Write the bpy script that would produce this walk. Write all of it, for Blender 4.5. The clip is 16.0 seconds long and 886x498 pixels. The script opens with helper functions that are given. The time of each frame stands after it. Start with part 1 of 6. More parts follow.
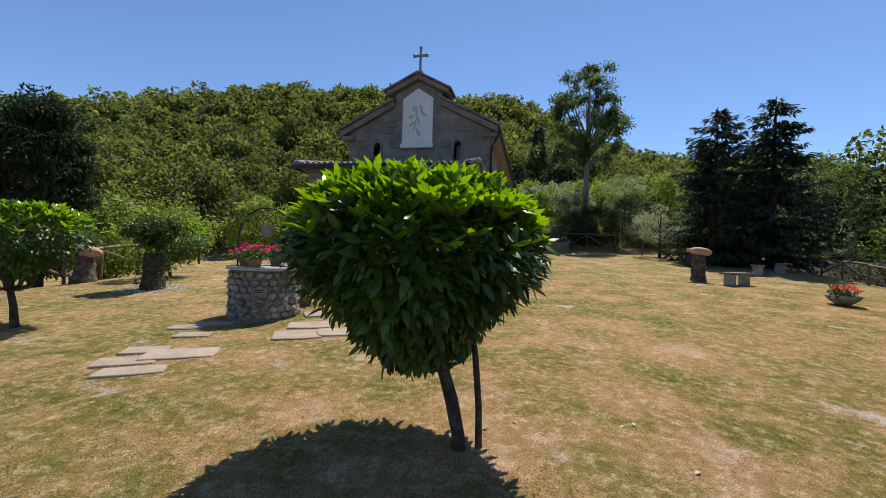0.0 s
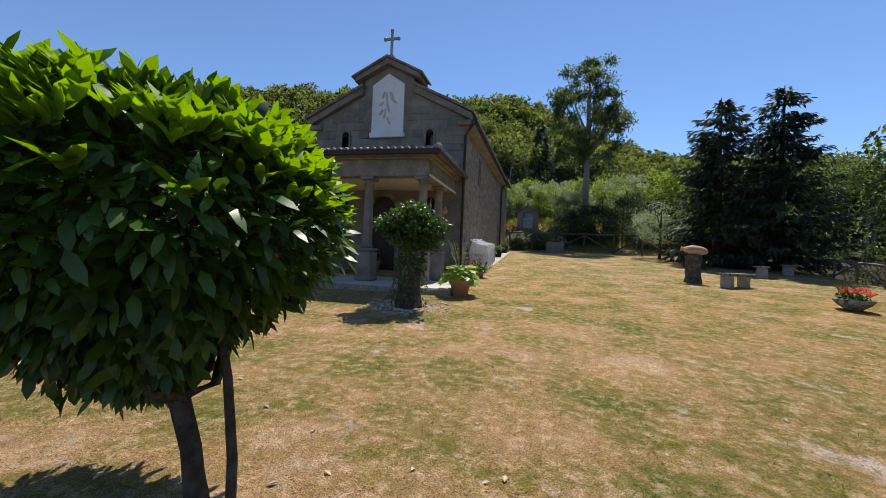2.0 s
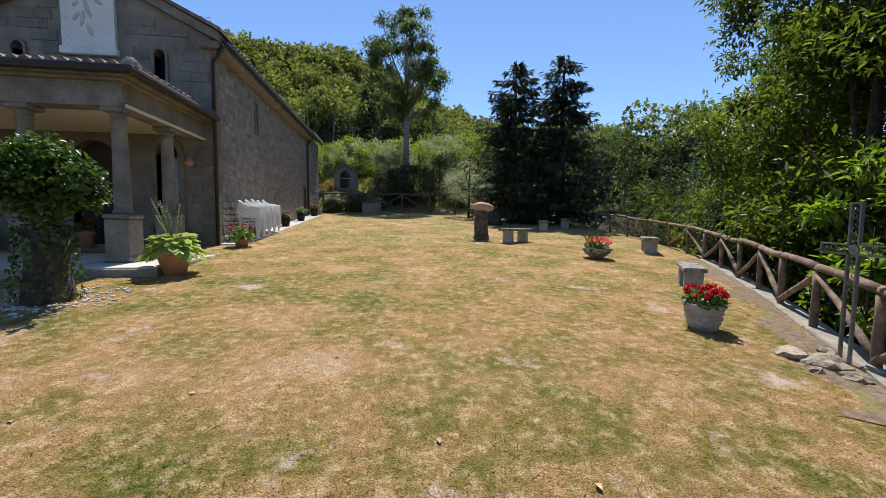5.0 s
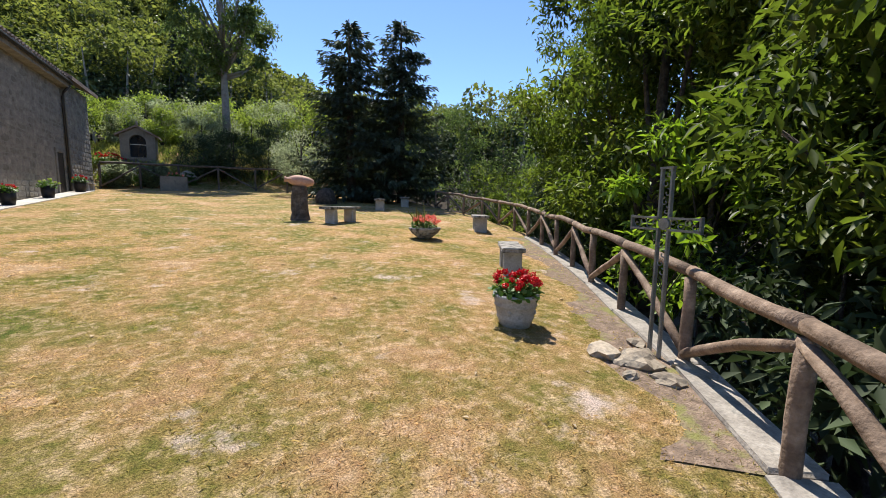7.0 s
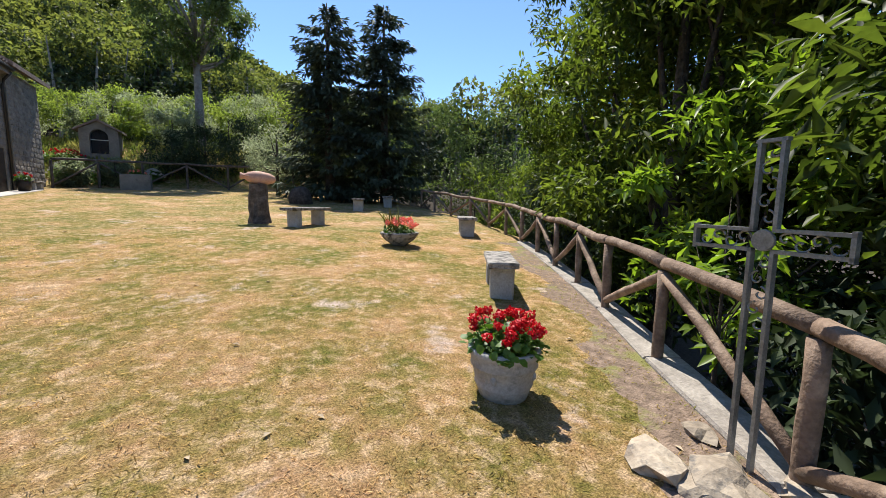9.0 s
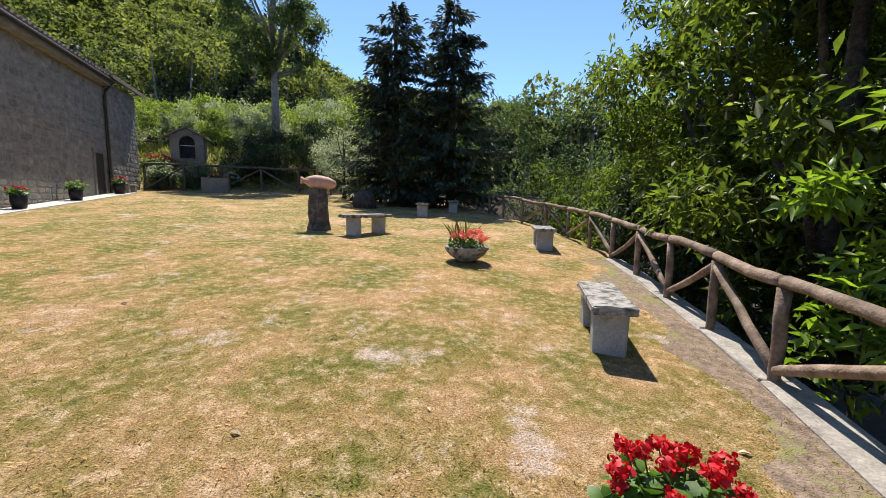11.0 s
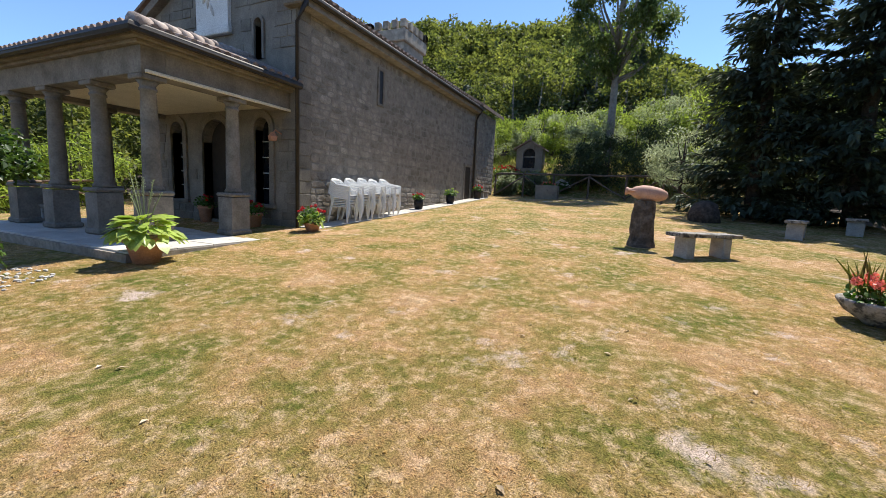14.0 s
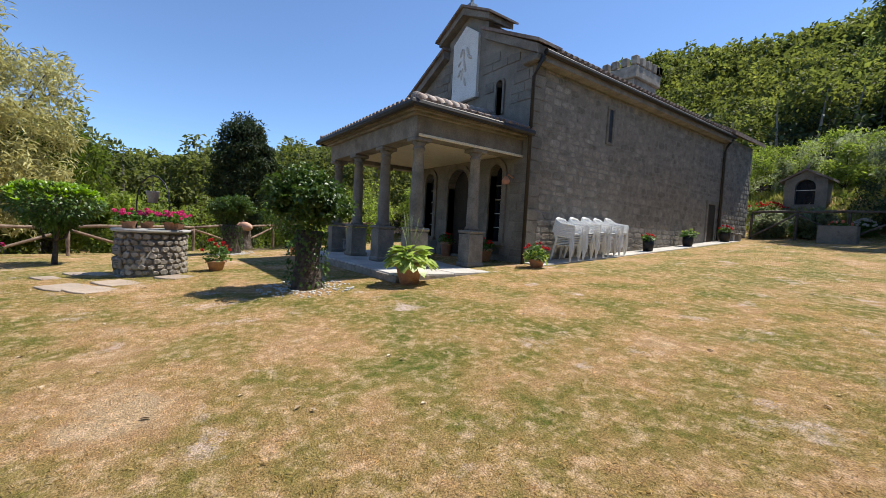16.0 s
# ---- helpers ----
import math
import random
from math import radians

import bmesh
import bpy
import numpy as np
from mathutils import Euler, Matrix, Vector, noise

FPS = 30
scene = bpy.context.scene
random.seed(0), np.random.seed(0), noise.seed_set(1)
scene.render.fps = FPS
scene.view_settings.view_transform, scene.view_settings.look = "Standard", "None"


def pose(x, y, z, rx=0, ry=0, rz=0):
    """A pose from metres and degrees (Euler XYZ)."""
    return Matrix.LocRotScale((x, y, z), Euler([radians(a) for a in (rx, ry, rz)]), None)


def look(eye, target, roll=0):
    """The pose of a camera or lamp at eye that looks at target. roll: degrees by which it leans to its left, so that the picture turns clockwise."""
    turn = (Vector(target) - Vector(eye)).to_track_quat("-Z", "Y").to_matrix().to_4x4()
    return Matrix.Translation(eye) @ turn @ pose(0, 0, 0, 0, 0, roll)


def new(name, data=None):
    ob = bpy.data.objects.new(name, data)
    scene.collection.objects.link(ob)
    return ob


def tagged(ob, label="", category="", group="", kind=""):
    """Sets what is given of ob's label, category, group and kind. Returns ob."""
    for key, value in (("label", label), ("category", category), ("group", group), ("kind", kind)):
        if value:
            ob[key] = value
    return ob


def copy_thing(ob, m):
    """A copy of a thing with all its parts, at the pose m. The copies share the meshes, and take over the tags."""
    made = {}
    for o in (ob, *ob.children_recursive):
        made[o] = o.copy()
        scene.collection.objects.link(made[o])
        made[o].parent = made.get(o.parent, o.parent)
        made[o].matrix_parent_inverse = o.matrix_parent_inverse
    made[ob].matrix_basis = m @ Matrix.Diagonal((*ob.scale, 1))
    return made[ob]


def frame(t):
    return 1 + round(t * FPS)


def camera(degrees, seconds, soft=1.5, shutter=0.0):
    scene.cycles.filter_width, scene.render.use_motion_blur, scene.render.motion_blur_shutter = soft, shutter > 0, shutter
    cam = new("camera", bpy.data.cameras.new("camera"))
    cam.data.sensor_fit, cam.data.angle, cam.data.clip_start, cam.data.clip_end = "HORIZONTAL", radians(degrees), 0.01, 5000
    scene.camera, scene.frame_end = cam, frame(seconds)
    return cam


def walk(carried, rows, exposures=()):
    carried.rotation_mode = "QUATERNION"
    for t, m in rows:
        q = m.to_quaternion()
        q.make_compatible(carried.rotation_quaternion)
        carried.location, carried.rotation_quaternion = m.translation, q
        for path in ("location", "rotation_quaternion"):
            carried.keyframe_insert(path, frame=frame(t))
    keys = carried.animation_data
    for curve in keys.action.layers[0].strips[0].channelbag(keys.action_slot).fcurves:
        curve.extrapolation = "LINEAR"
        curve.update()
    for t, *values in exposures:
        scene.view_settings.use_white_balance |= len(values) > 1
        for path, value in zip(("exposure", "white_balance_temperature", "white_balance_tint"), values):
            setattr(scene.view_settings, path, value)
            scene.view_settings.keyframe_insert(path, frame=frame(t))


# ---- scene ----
cam = camera(96.0, 16.0, soft=0.7)
# seconds, eye, yaw (to the left from north), pitch, roll
ROWS = [
    (0.0, 1.650, -14.670, 1.027, 12.60, 0.03, 2.13),
    (0.5, 1.930, -14.320, 0.981, 12.98, 0.14, 2.23),
    (1.0, 2.227, -13.951, 0.940, 13.49, 0.48, 1.50),
    (1.5, 2.486, -13.623, 0.909, 13.71, 0.48, 2.14),
    (2.0, 2.762, -13.263, 0.885, 14.11, 0.38, 2.47),
    (2.5, 3.046, -12.904, 0.869, 14.84, 0.22, 2.74),
    (3.0, 3.338, -12.557, 0.862, 15.33, -0.22, 2.69),
    (3.5, 3.648, -12.228, 0.863, 13.57, -0.96, 2.31),
    (4.0, 3.976, -11.967, 0.868, 8.37, -2.26, 1.65),
    (4.5, 4.281, -11.678, 0.878, 0.59, -3.46, 1.24),
    (5.0, 4.593, -11.404, 0.877, -7.66, -4.30, 0.62),
    (7.5, 6.225, -9.858, 0.764, -29.10, -6.93, 0.77),
    (8.0, 6.470, -9.592, 0.761, -29.20, -6.88, 0.70),
    (10.5, 7.211, -8.167, 0.876, -24.72, -6.65, 0.72),
    (11.0, 7.245, -7.941, 0.912, -19.76, -6.78, 1.11),
    (11.5, 7.186, -7.764, 0.959, -14.90, -6.92, 1.23),
    (12.0, 7.127, -7.667, 1.016, -9.68, -6.82, 1.57),
    (12.5, 7.129, -7.634, 1.066, -2.69, -7.06, 1.91),
    (13.0, 7.176, -7.593, 1.087, 5.91, -7.42, 2.00),
    (13.5, 7.227, -7.507, 1.080, 15.42, -7.56, 2.32),
    (14.0, 7.316, -7.457, 1.059, 24.25, -7.65, 2.71),
    (14.5, 7.383, -7.428, 1.032, 33.82, -7.29, 2.86),
    (15.0, 7.438, -7.506, 1.001, 42.70, -6.27, 3.33),
    (15.5, 7.335, -7.603, 0.961, 49.57, -4.44, 2.89),
    (16.0, 7.177, -7.732, 0.918, 54.21, -2.99, 3.05),
]


def eye_pose(x, y, z, yaw, pitch, roll):
    return pose(x, y, z, 0, 0, yaw) @ pose(0, 0, 0, 90 + pitch) @ pose(0, 0, 0, 0, 0, roll)


walk(cam, [(t, eye_pose(x, y, z, a, b, c)) for t, x, y, z, a, b, c in ROWS],
     exposures=[(0.0, 0.4), (3.5, 0.52), (5.0, 0.65), (8.0, 1.0), (12.5, 1.0), (14.5, 0.92), (16.0, 0.76)])

# ---- light ----
SUN_YAW, SUN_UP = -10.0, 60.0
world = bpy.data.worlds.new("sky")
scene.world = world
world.use_nodes = True
wn = world.node_tree
sky = wn.nodes.new("ShaderNodeTexSky")
sky.sky_type = "NISHITA"
sky.sun_disc = False
sky.sun_elevation = radians(SUN_UP)
sky.sun_rotation = radians(-SUN_YAW)
sky.altitude = 2200
sky.air_density = 1.0
sky.dust_density = 0.1
sky.ozone_density = 6.0
bg = next(n for n in wn.nodes if n.type == "BACKGROUND")
wn.links.new(sky.outputs[0], bg.inputs[0])
bg.inputs[1].default_value = 0.125
sun_data = bpy.data.lights.new("sun", "SUN")
sun_data.energy = 4.2
sun_data.angle = radians(0.53)
sun_data.color = (1.0, 0.95, 0.86)
sun = new("sun", sun_data)
sun.matrix_world = look((0, 0, 60), Vector((0, 0, 60)) - Vector((-math.sin(radians(SUN_YAW)) * math.cos(radians(SUN_UP)), math.cos(radians(SUN_YAW)) * math.cos(radians(SUN_UP)), math.sin(radians(SUN_UP)))))

# ---- materials ----
rng = np.random.default_rng(7)


def material(name, colours, scale=4.0, rough=0.8, bump=0.2, fine=40.0, metal=0.0, island=0.0, per_object=0.0, spots=None, translucent=0.0, spec=0.4, dist=0.02, by_island=False):
    """Noise-mixed paint over two scales, with fine relief; island/per_object: how far single pieces differ in value."""
    m = bpy.data.materials.new(name)
    m.use_nodes = True
    nt = m.node_tree
    N, L = nt.nodes, nt.links
    b = next(n for n in N if n.type == "BSDF_PRINCIPLED")
    b.inputs["Roughness"].default_value = rough
    b.inputs["Metallic"].default_value = metal
    b.inputs["Specular IOR Level"].default_value = spec
    geo = N.new("ShaderNodeNewGeometry")
    tc = N.new("ShaderNodeTexCoord")
    src = tc.outputs["Object"]
    n1 = N.new("ShaderNodeTexNoise")
    n1.inputs["Scale"].default_value = scale
    n1.inputs["Detail"].default_value = 5
    n1.inputs["Roughness"].default_value = 0.62
    L.new(geo.outputs["Position"], n1.inputs["Vector"])
    ramp = N.new("ShaderNodeValToRGB")
    el = ramp.color_ramp.elements
    k = len(colours)
    el[0].position, el[1].position = 0.3, 0.7
    el[0].color, el[1].color = (*colours[0], 1), (*colours[-1], 1)
    for i in range(1, k - 1):
        e = el.new(0.3 + 0.4 * i / (k - 1))
        e.color = (*colours[i], 1)
    if by_island:
        el[0].position, el[-1].position = 0.0, 1.0
        L.new(geo.outputs["Random Per Island"], ramp.inputs["Fac"])
    else:
        L.new(n1.outputs["Fac"], ramp.inputs["Fac"])
    col = ramp.outputs["Color"]
    n2 = N.new("ShaderNodeTexNoise")
    n2.inputs["Scale"].default_value = fine
    n2.inputs["Detail"].default_value = 4
    L.new(geo.outputs["Position"], n2.inputs["Vector"])
    hsv = N.new("ShaderNodeHueSaturation")
    L.new(col, hsv.inputs["Color"])
    val = N.new("ShaderNodeMapRange")
    val.inputs["From Min"].default_value, val.inputs["From Max"].default_value = 0.25, 0.75
    val.inputs["To Min"].default_value, val.inputs["To Max"].default_value = 0.8, 1.2
    L.new(n2.outputs["Fac"], val.inputs["Value"])
    v = val.outputs["Result"]
    for amount, socket in ((island, geo.outputs["Random Per Island"]), (per_object, None)):
        if amount:
            if socket is None:
                oi = N.new("ShaderNodeObjectInfo")
                socket = oi.outputs["Random"]
            mr = N.new("ShaderNodeMapRange")
            mr.inputs["To Min"].default_value, mr.inputs["To Max"].default_value = 1 - amount, 1 + amount
            L.new(socket, mr.inputs["Value"])
            mm = N.new("ShaderNodeMath")
            mm.operation = "MULTIPLY"
            L.new(v, mm.inputs[0])
            L.new(mr.outputs["Result"], mm.inputs[1])
            v = mm.outputs[0]
    L.new(v, hsv.inputs["Value"])
    col = hsv.outputs["Color"]
    if spots:
        colour, size, lo, hi = spots
        n3 = N.new("ShaderNodeTexNoise")
        n3.inputs["Scale"].default_value = size
        n3.inputs["Detail"].default_value = 6
        n3.inputs["Roughness"].default_value = 0.7
        L.new(geo.outputs["Position"], n3.inputs["Vector"])
        mr = N.new("ShaderNodeMapRange")
        mr.inputs["From Min"].default_value, mr.inputs["From Max"].default_value = lo, hi
        L.new(n3.outputs["Fac"], mr.inputs["Value"])
        mx = N.new("ShaderNodeMix")
        mx.data_type = "RGBA"
        L.new(mr.outputs["Result"], mx.inputs["Factor"])
        L.new(col, mx.inputs["A"])
        mx.inputs["B"].default_value = (*colour, 1)
        col = mx.outputs["Result"]
    L.new(col, b.inputs["Base Color"])
    if bump:
        bp = N.new("ShaderNodeBump")
        bp.inputs["Strength"].default_value = bump
        bp.inputs["Distance"].default_value = dist
        L.new(n2.outputs["Fac"], bp.inputs["Height"])
        L.new(bp.outputs["Normal"], b.inputs["Normal"])
    if translucent:
        tr = N.new("ShaderNodeBsdfTranslucent")
        hs = N.new("ShaderNodeHueSaturation")
        hs.inputs["Value"].default_value = 1.35
        hs.inputs["Saturation"].default_value = 1.1
        L.new(col, hs.inputs["Color"])
        L.new(hs.outputs["Color"], tr.inputs["Color"])
        mix = N.new("ShaderNodeMixShader")
        mix.inputs["Fac"].default_value = translucent
        L.new(b.outputs[0], mix.inputs[1])
        L.new(tr.outputs[0], mix.inputs[2])
        out = next(n for n in N if n.type == "OUTPUT_MATERIAL")
        L.new(mix.outputs[0], out.inputs["Surface"])
    return m


def lawn_material():
    """Dry summer lawn: green and straw patches, bare earth spots, fine blades."""
    m = bpy.data.materials.new("lawn")
    m.use_nodes = True
    nt = m.node_tree
    N, L = nt.nodes, nt.links
    b = next(n for n in N if n.type == "BSDF_PRINCIPLED")
    b.inputs["Roughness"].default_value = 0.95
    b.inputs["Specular IOR Level"].default_value = 0.1
    geo = N.new("ShaderNodeNewGeometry")

    def noise_of(scale, detail, rough, stretch=None):
        n = N.new("ShaderNodeTexNoise")
        n.inputs["Scale"].default_value, n.inputs["Detail"].default_value, n.inputs["Roughness"].default_value = scale, detail, rough
        if stretch:
            mp = N.new("ShaderNodeMapping")
            mp.inputs["Scale"].default_value = stretch
            L.new(geo.outputs["Position"], mp.inputs["Vector"])
            L.new(mp.outputs["Vector"], n.inputs["Vector"])
        else:
            L.new(geo.outputs["Position"], n.inputs["Vector"])
        return n.outputs["Fac"]

    def ramp_of(fac, stops):
        r = N.new("ShaderNodeValToRGB")
        el = r.color_ramp.elements
        el[0].position, el[0].color = stops[0][0], (*stops[0][1], 1)
        el[1].position, el[1].color = stops[-1][0], (*stops[-1][1], 1)
        for p, c in stops[1:-1]:
            e = el.new(p)
            e.color = (*c, 1)
        L.new(fac, r.inputs["Fac"])
        return r.outputs["Color"]

    def mixed(fac, a, c):
        x = N.new("ShaderNodeMix")
        x.data_type = "RGBA"
        L.new(fac, x.inputs["Factor"])
        L.new(a, x.inputs["A"])
        if isinstance(c, tuple):
            x.inputs["B"].default_value = (*c, 1)
        else:
            L.new(c, x.inputs["B"])
        return x.outputs["Result"]

    def step_of(fac, lo, hi):
        r = N.new("ShaderNodeMapRange")
        r.inputs["From Min"].default_value, r.inputs["From Max"].default_value = lo, hi
        L.new(fac, r.inputs["Value"])
        return r.outputs["Result"]

    patches = noise_of(1.05, 7, 0.66)
    base = ramp_of(patches, [(0.36, (0.105, 0.13, 0.022)), (0.46, (0.205, 0.172, 0.042)), (0.54, (0.36, 0.232, 0.093)), (0.61, (0.485, 0.275, 0.15)), (0.69, (0.57, 0.4, 0.26))])
    tufts = noise_of(9.0, 5, 0.7)
    blades = ramp_of(tufts, [(0.36, (0.07, 0.085, 0.016)), (0.49, (0.31, 0.225, 0.085)), (0.62, (0.64, 0.45, 0.28))])
    col = mixed(step_of(tufts, 0.2, 0.9), base, blades)
    bare = noise_of(1.7, 5, 0.65)
    col = mixed(step_of(bare, 0.6, 0.72), col, (0.6, 0.47, 0.4))
    dark = noise_of(85.0, 4, 0.7, (1.0, 1.0, 0.4))
    hsv = N.new("ShaderNodeHueSaturation")
    mr = N.new("ShaderNodeMapRange")
    mr.inputs["From Min"].default_value, mr.inputs["From Max"].default_value = 0.3, 0.7
    mr.inputs["To Min"].default_value, mr.inputs["To Max"].default_value = 0.3, 1.65
    L.new(dark, mr.inputs["Value"])
    L.new(mr.outputs["Result"], hsv.inputs["Value"])
    L.new(col, hsv.inputs["Color"])
    L.new(hsv.outputs["Color"], b.inputs["Base Color"])
    bp = N.new("ShaderNodeBump")
    bp.inputs["Strength"].default_value = 0.9
    bp.inputs["Distance"].default_value = 0.03
    L.new(dark, bp.inputs["Height"])
    L.new(bp.outputs["Normal"], b.inputs["Normal"])
    return m


LAWN = lawn_material()
STONE = material("sandstone", [(0.125, 0.11, 0.09), (0.195, 0.172, 0.143), (0.26, 0.235, 0.198)], 2.5, 0.9, 0.35, 30, island=0.12, spots=((0.12, 0.11, 0.09), 6, 0.6, 0.75))
RUBBLE = material("rubble_stone", [(0.17, 0.15, 0.125), (0.265, 0.235, 0.195), (0.36, 0.32, 0.27)], 3.0, 0.92, 0.5, 35, island=0.22, per_object=0.22, spots=((0.13, 0.12, 0.105), 5, 0.6, 0.72))
MORTAR = material("mortar", [(0.19, 0.172, 0.147), (0.27, 0.247, 0.21)], 6, 0.95, 0.5, 60)
PLASTER = material("cream_plaster", [(0.62, 0.56, 0.42), (0.7, 0.64, 0.5)], 3, 0.85, 0.1, 40)
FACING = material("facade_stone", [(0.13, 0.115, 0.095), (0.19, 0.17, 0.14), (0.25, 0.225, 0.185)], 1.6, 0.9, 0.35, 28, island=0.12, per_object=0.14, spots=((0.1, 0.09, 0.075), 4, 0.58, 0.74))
MARBLE = material("white_marble", [(0.62, 0.6, 0.56), (0.75, 0.73, 0.69)], 2, 0.55, 0.06, 30, spots=((0.42, 0.38, 0.33), 5, 0.6, 0.8))
RELIEF = material("relief_marble", [(0.46, 0.41, 0.35), (0.62, 0.57, 0.51)], 6, 0.6, 0.3, 30)
TILE = material("roof_tile", [(0.13, 0.09, 0.07), (0.22, 0.16, 0.13), (0.32, 0.27, 0.23)], 3, 0.9, 0.3, 40, island=0.3)
DARK_METAL = material("dark_gutter_metal", [(0.03, 0.026, 0.023), (0.05, 0.043, 0.038)], 5, 0.5, 0.05, 40, metal=0.4)
IRON = material("wrought_iron", [(0.19, 0.2, 0.195), (0.3, 0.31, 0.305)], 10, 0.5, 0.15, 80, metal=0.5)
BLACK_IRON = material("black_iron", [(0.02, 0.02, 0.022), (0.04, 0.04, 0.042)], 10, 0.5, 0.1, 80, metal=0.5)
ZINC = material("zinc", [(0.2, 0.21, 0.22), (0.3, 0.31, 0.32)], 10, 0.6, 0.1, 60, metal=0.3)
DARK_WOOD = material("dark_door_wood", [(0.025, 0.018, 0.013), (0.045, 0.032, 0.022)], 5, 0.6, 0.2, 60)
PLASTIC = material("white_plastic", [(0.74, 0.75, 0.74), (0.82, 0.82, 0.81)], 3, 0.42, 0.03, 50)
TERRACOTTA = material("terracotta", [(0.42, 0.2, 0.12), (0.52, 0.27, 0.17), (0.55, 0.33, 0.23)], 5, 0.8, 0.15, 50)
PINK_CLAY = material("pale_terracotta", [(0.48, 0.26, 0.18), (0.58, 0.35, 0.25)], 6, 0.75, 0.12, 50, spots=((0.45, 0.36, 0.3), 5, 0.6, 0.75))
GREY_CEMENT = material("grey_cement", [(0.3, 0.29, 0.27), (0.42, 0.41, 0.39)], 7, 0.9, 0.35, 50, spots=((0.2, 0.2, 0.18), 9, 0.58, 0.7))
LICHEN_STONE = material("lichened_bench_stone", [(0.25, 0.23, 0.2), (0.38, 0.35, 0.32)], 9, 0.92, 0.5, 45, spots=((0.07, 0.065, 0.058), 11, 0.47, 0.6))
KERB = material("kerb_concrete", [(0.19, 0.165, 0.14), (0.38, 0.34, 0.295)], 6, 0.93, 0.5, 45, spots=((0.2, 0.19, 0.17), 8, 0.56, 0.7))
FLAG = material("flagstone", [(0.3, 0.23, 0.17), (0.42, 0.335, 0.26)], 3, 0.9, 0.3, 40, per_object=0.12)
PAVING = material("porch_paving", [(0.42, 0.39, 0.35), (0.55, 0.52, 0.47)], 3, 0.9, 0.25, 40, per_object=0.1)
LOG = material("fence_log", [(0.1, 0.066, 0.045), (0.19, 0.13, 0.092), (0.31, 0.23, 0.17)], 7, 0.85, 0.5, 45, per_object=0.15)
STUMP_BARK = material("stump_bark", [(0.045, 0.036, 0.028), (0.11, 0.088, 0.072), (0.21, 0.175, 0.148)], 7, 0.95, 0.9, 22, dist=0.05)
BARK = material("bark", [(0.03, 0.024, 0.019), (0.065, 0.051, 0.04), (0.12, 0.098, 0.08)], 9, 0.95, 0.9, 30, dist=0.04)
PALE_BARK = material("pale_bark", [(0.14, 0.125, 0.11), (0.26, 0.24, 0.21)], 5, 0.95, 0.6, 25, dist=0.03)
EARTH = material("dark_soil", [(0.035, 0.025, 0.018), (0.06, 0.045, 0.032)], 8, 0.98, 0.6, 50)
PEBBLE = material("white_gravel", [(0.4, 0.38, 0.36), (0.6, 0.58, 0.55)], 12, 0.9, 0.3, 60, island=0.25)
LAUREL = material("laurel_leaf", [(0.032, 0.066, 0.009), (0.05, 0.098, 0.012), (0.078, 0.14, 0.017)], 1.6, 0.42, 0.05, 30, island=0.4, translucent=0.25, spec=0.4)
LAUREL_TOP = material("young_laurel_leaf", [(0.15, 0.26, 0.022), (0.24, 0.37, 0.035)], 2.0, 0.33, 0.05, 30, island=0.2, translucent=0.45, spec=0.5)
IVY = material("ivy_leaf", [(0.036, 0.07, 0.015), (0.085, 0.14, 0.028)], 2, 0.4, 0.05, 30, island=0.35, translucent=0.3)
CHESTNUT = material("chestnut_leaf", [(0.03, 0.05, 0.01), (0.085, 0.12, 0.021), (0.2, 0.245, 0.042)], 0.8, 0.5, 0.05, 20, island=0.45, translucent=0.55)
WOODS = material("broadleaf_canopy", [(0.045, 0.06, 0.018), (0.118, 0.138, 0.035), (0.225, 0.24, 0.057)], 0.22, 0.7, 0.0, 2, island=0.45, translucent=0.5)
# Deep green of dark shrubs; at the woods' edge its darkness paints in shade.
SHADE_WOODS = material("dark_shade_canopy", [(0.028, 0.045, 0.018), (0.055, 0.08, 0.03)], 0.3, 0.75, 0.0, 3, island=0.4, translucent=0.2)
ASH = material("ash_leaf", [(0.07, 0.105, 0.03), (0.125, 0.165, 0.05)], 0.5, 0.5, 0.0, 20, island=0.4, translucent=0.5)
GREYLEAF = material("grey_green_leaf", [(0.14, 0.175, 0.085), (0.32, 0.35, 0.21)], 0.8, 0.5, 0.0, 20, island=0.4, translucent=0.55)
SHRUB = material("shrub_leaf", [(0.11, 0.155, 0.03), (0.25, 0.31, 0.065)], 0.8, 0.5, 0.0, 20, island=0.4, translucent=0.6)
FIR = material("fir_needle", [(0.03, 0.045, 0.027), (0.06, 0.082, 0.048), (0.11, 0.14, 0.08)], 0.7, 0.7, 0.0, 20, island=0.4, translucent=0.15)
BLOSSOM = material("cream_catkins", [(0.35, 0.33, 0.13), (0.5, 0.47, 0.22)], 1, 0.7, 0.0, 20, island=0.25, translucent=0.3)
MEADOW = material("meadow_grass", [(0.1, 0.15, 0.03), (0.22, 0.24, 0.06), (0.3, 0.26, 0.11)], 0.7, 0.95, 0.5, 20, island=0.25, translucent=0.4)
RED = material("red_petal", [(0.42, 0.006, 0.012), (0.6, 0.014, 0.02)], 20, 0.55, 0.0, 60, island=0.3, translucent=0.25)
PINK = material("pink_petal", [(0.6, 0.03, 0.16), (0.75, 0.08, 0.26)], 20, 0.55, 0.0, 60, island=0.3, translucent=0.25)
SALMON = material("salmon_petal", [(0.8, 0.2, 0.15), (0.9, 0.36, 0.28)], 20, 0.55, 0.0, 60, island=0.3, translucent=0.25)
HOSTA = material("hosta_leaf", [(0.28, 0.4, 0.06), (0.46, 0.54, 0.14)], 5, 0.4, 0.05, 40, island=0.2, translucent=0.35)
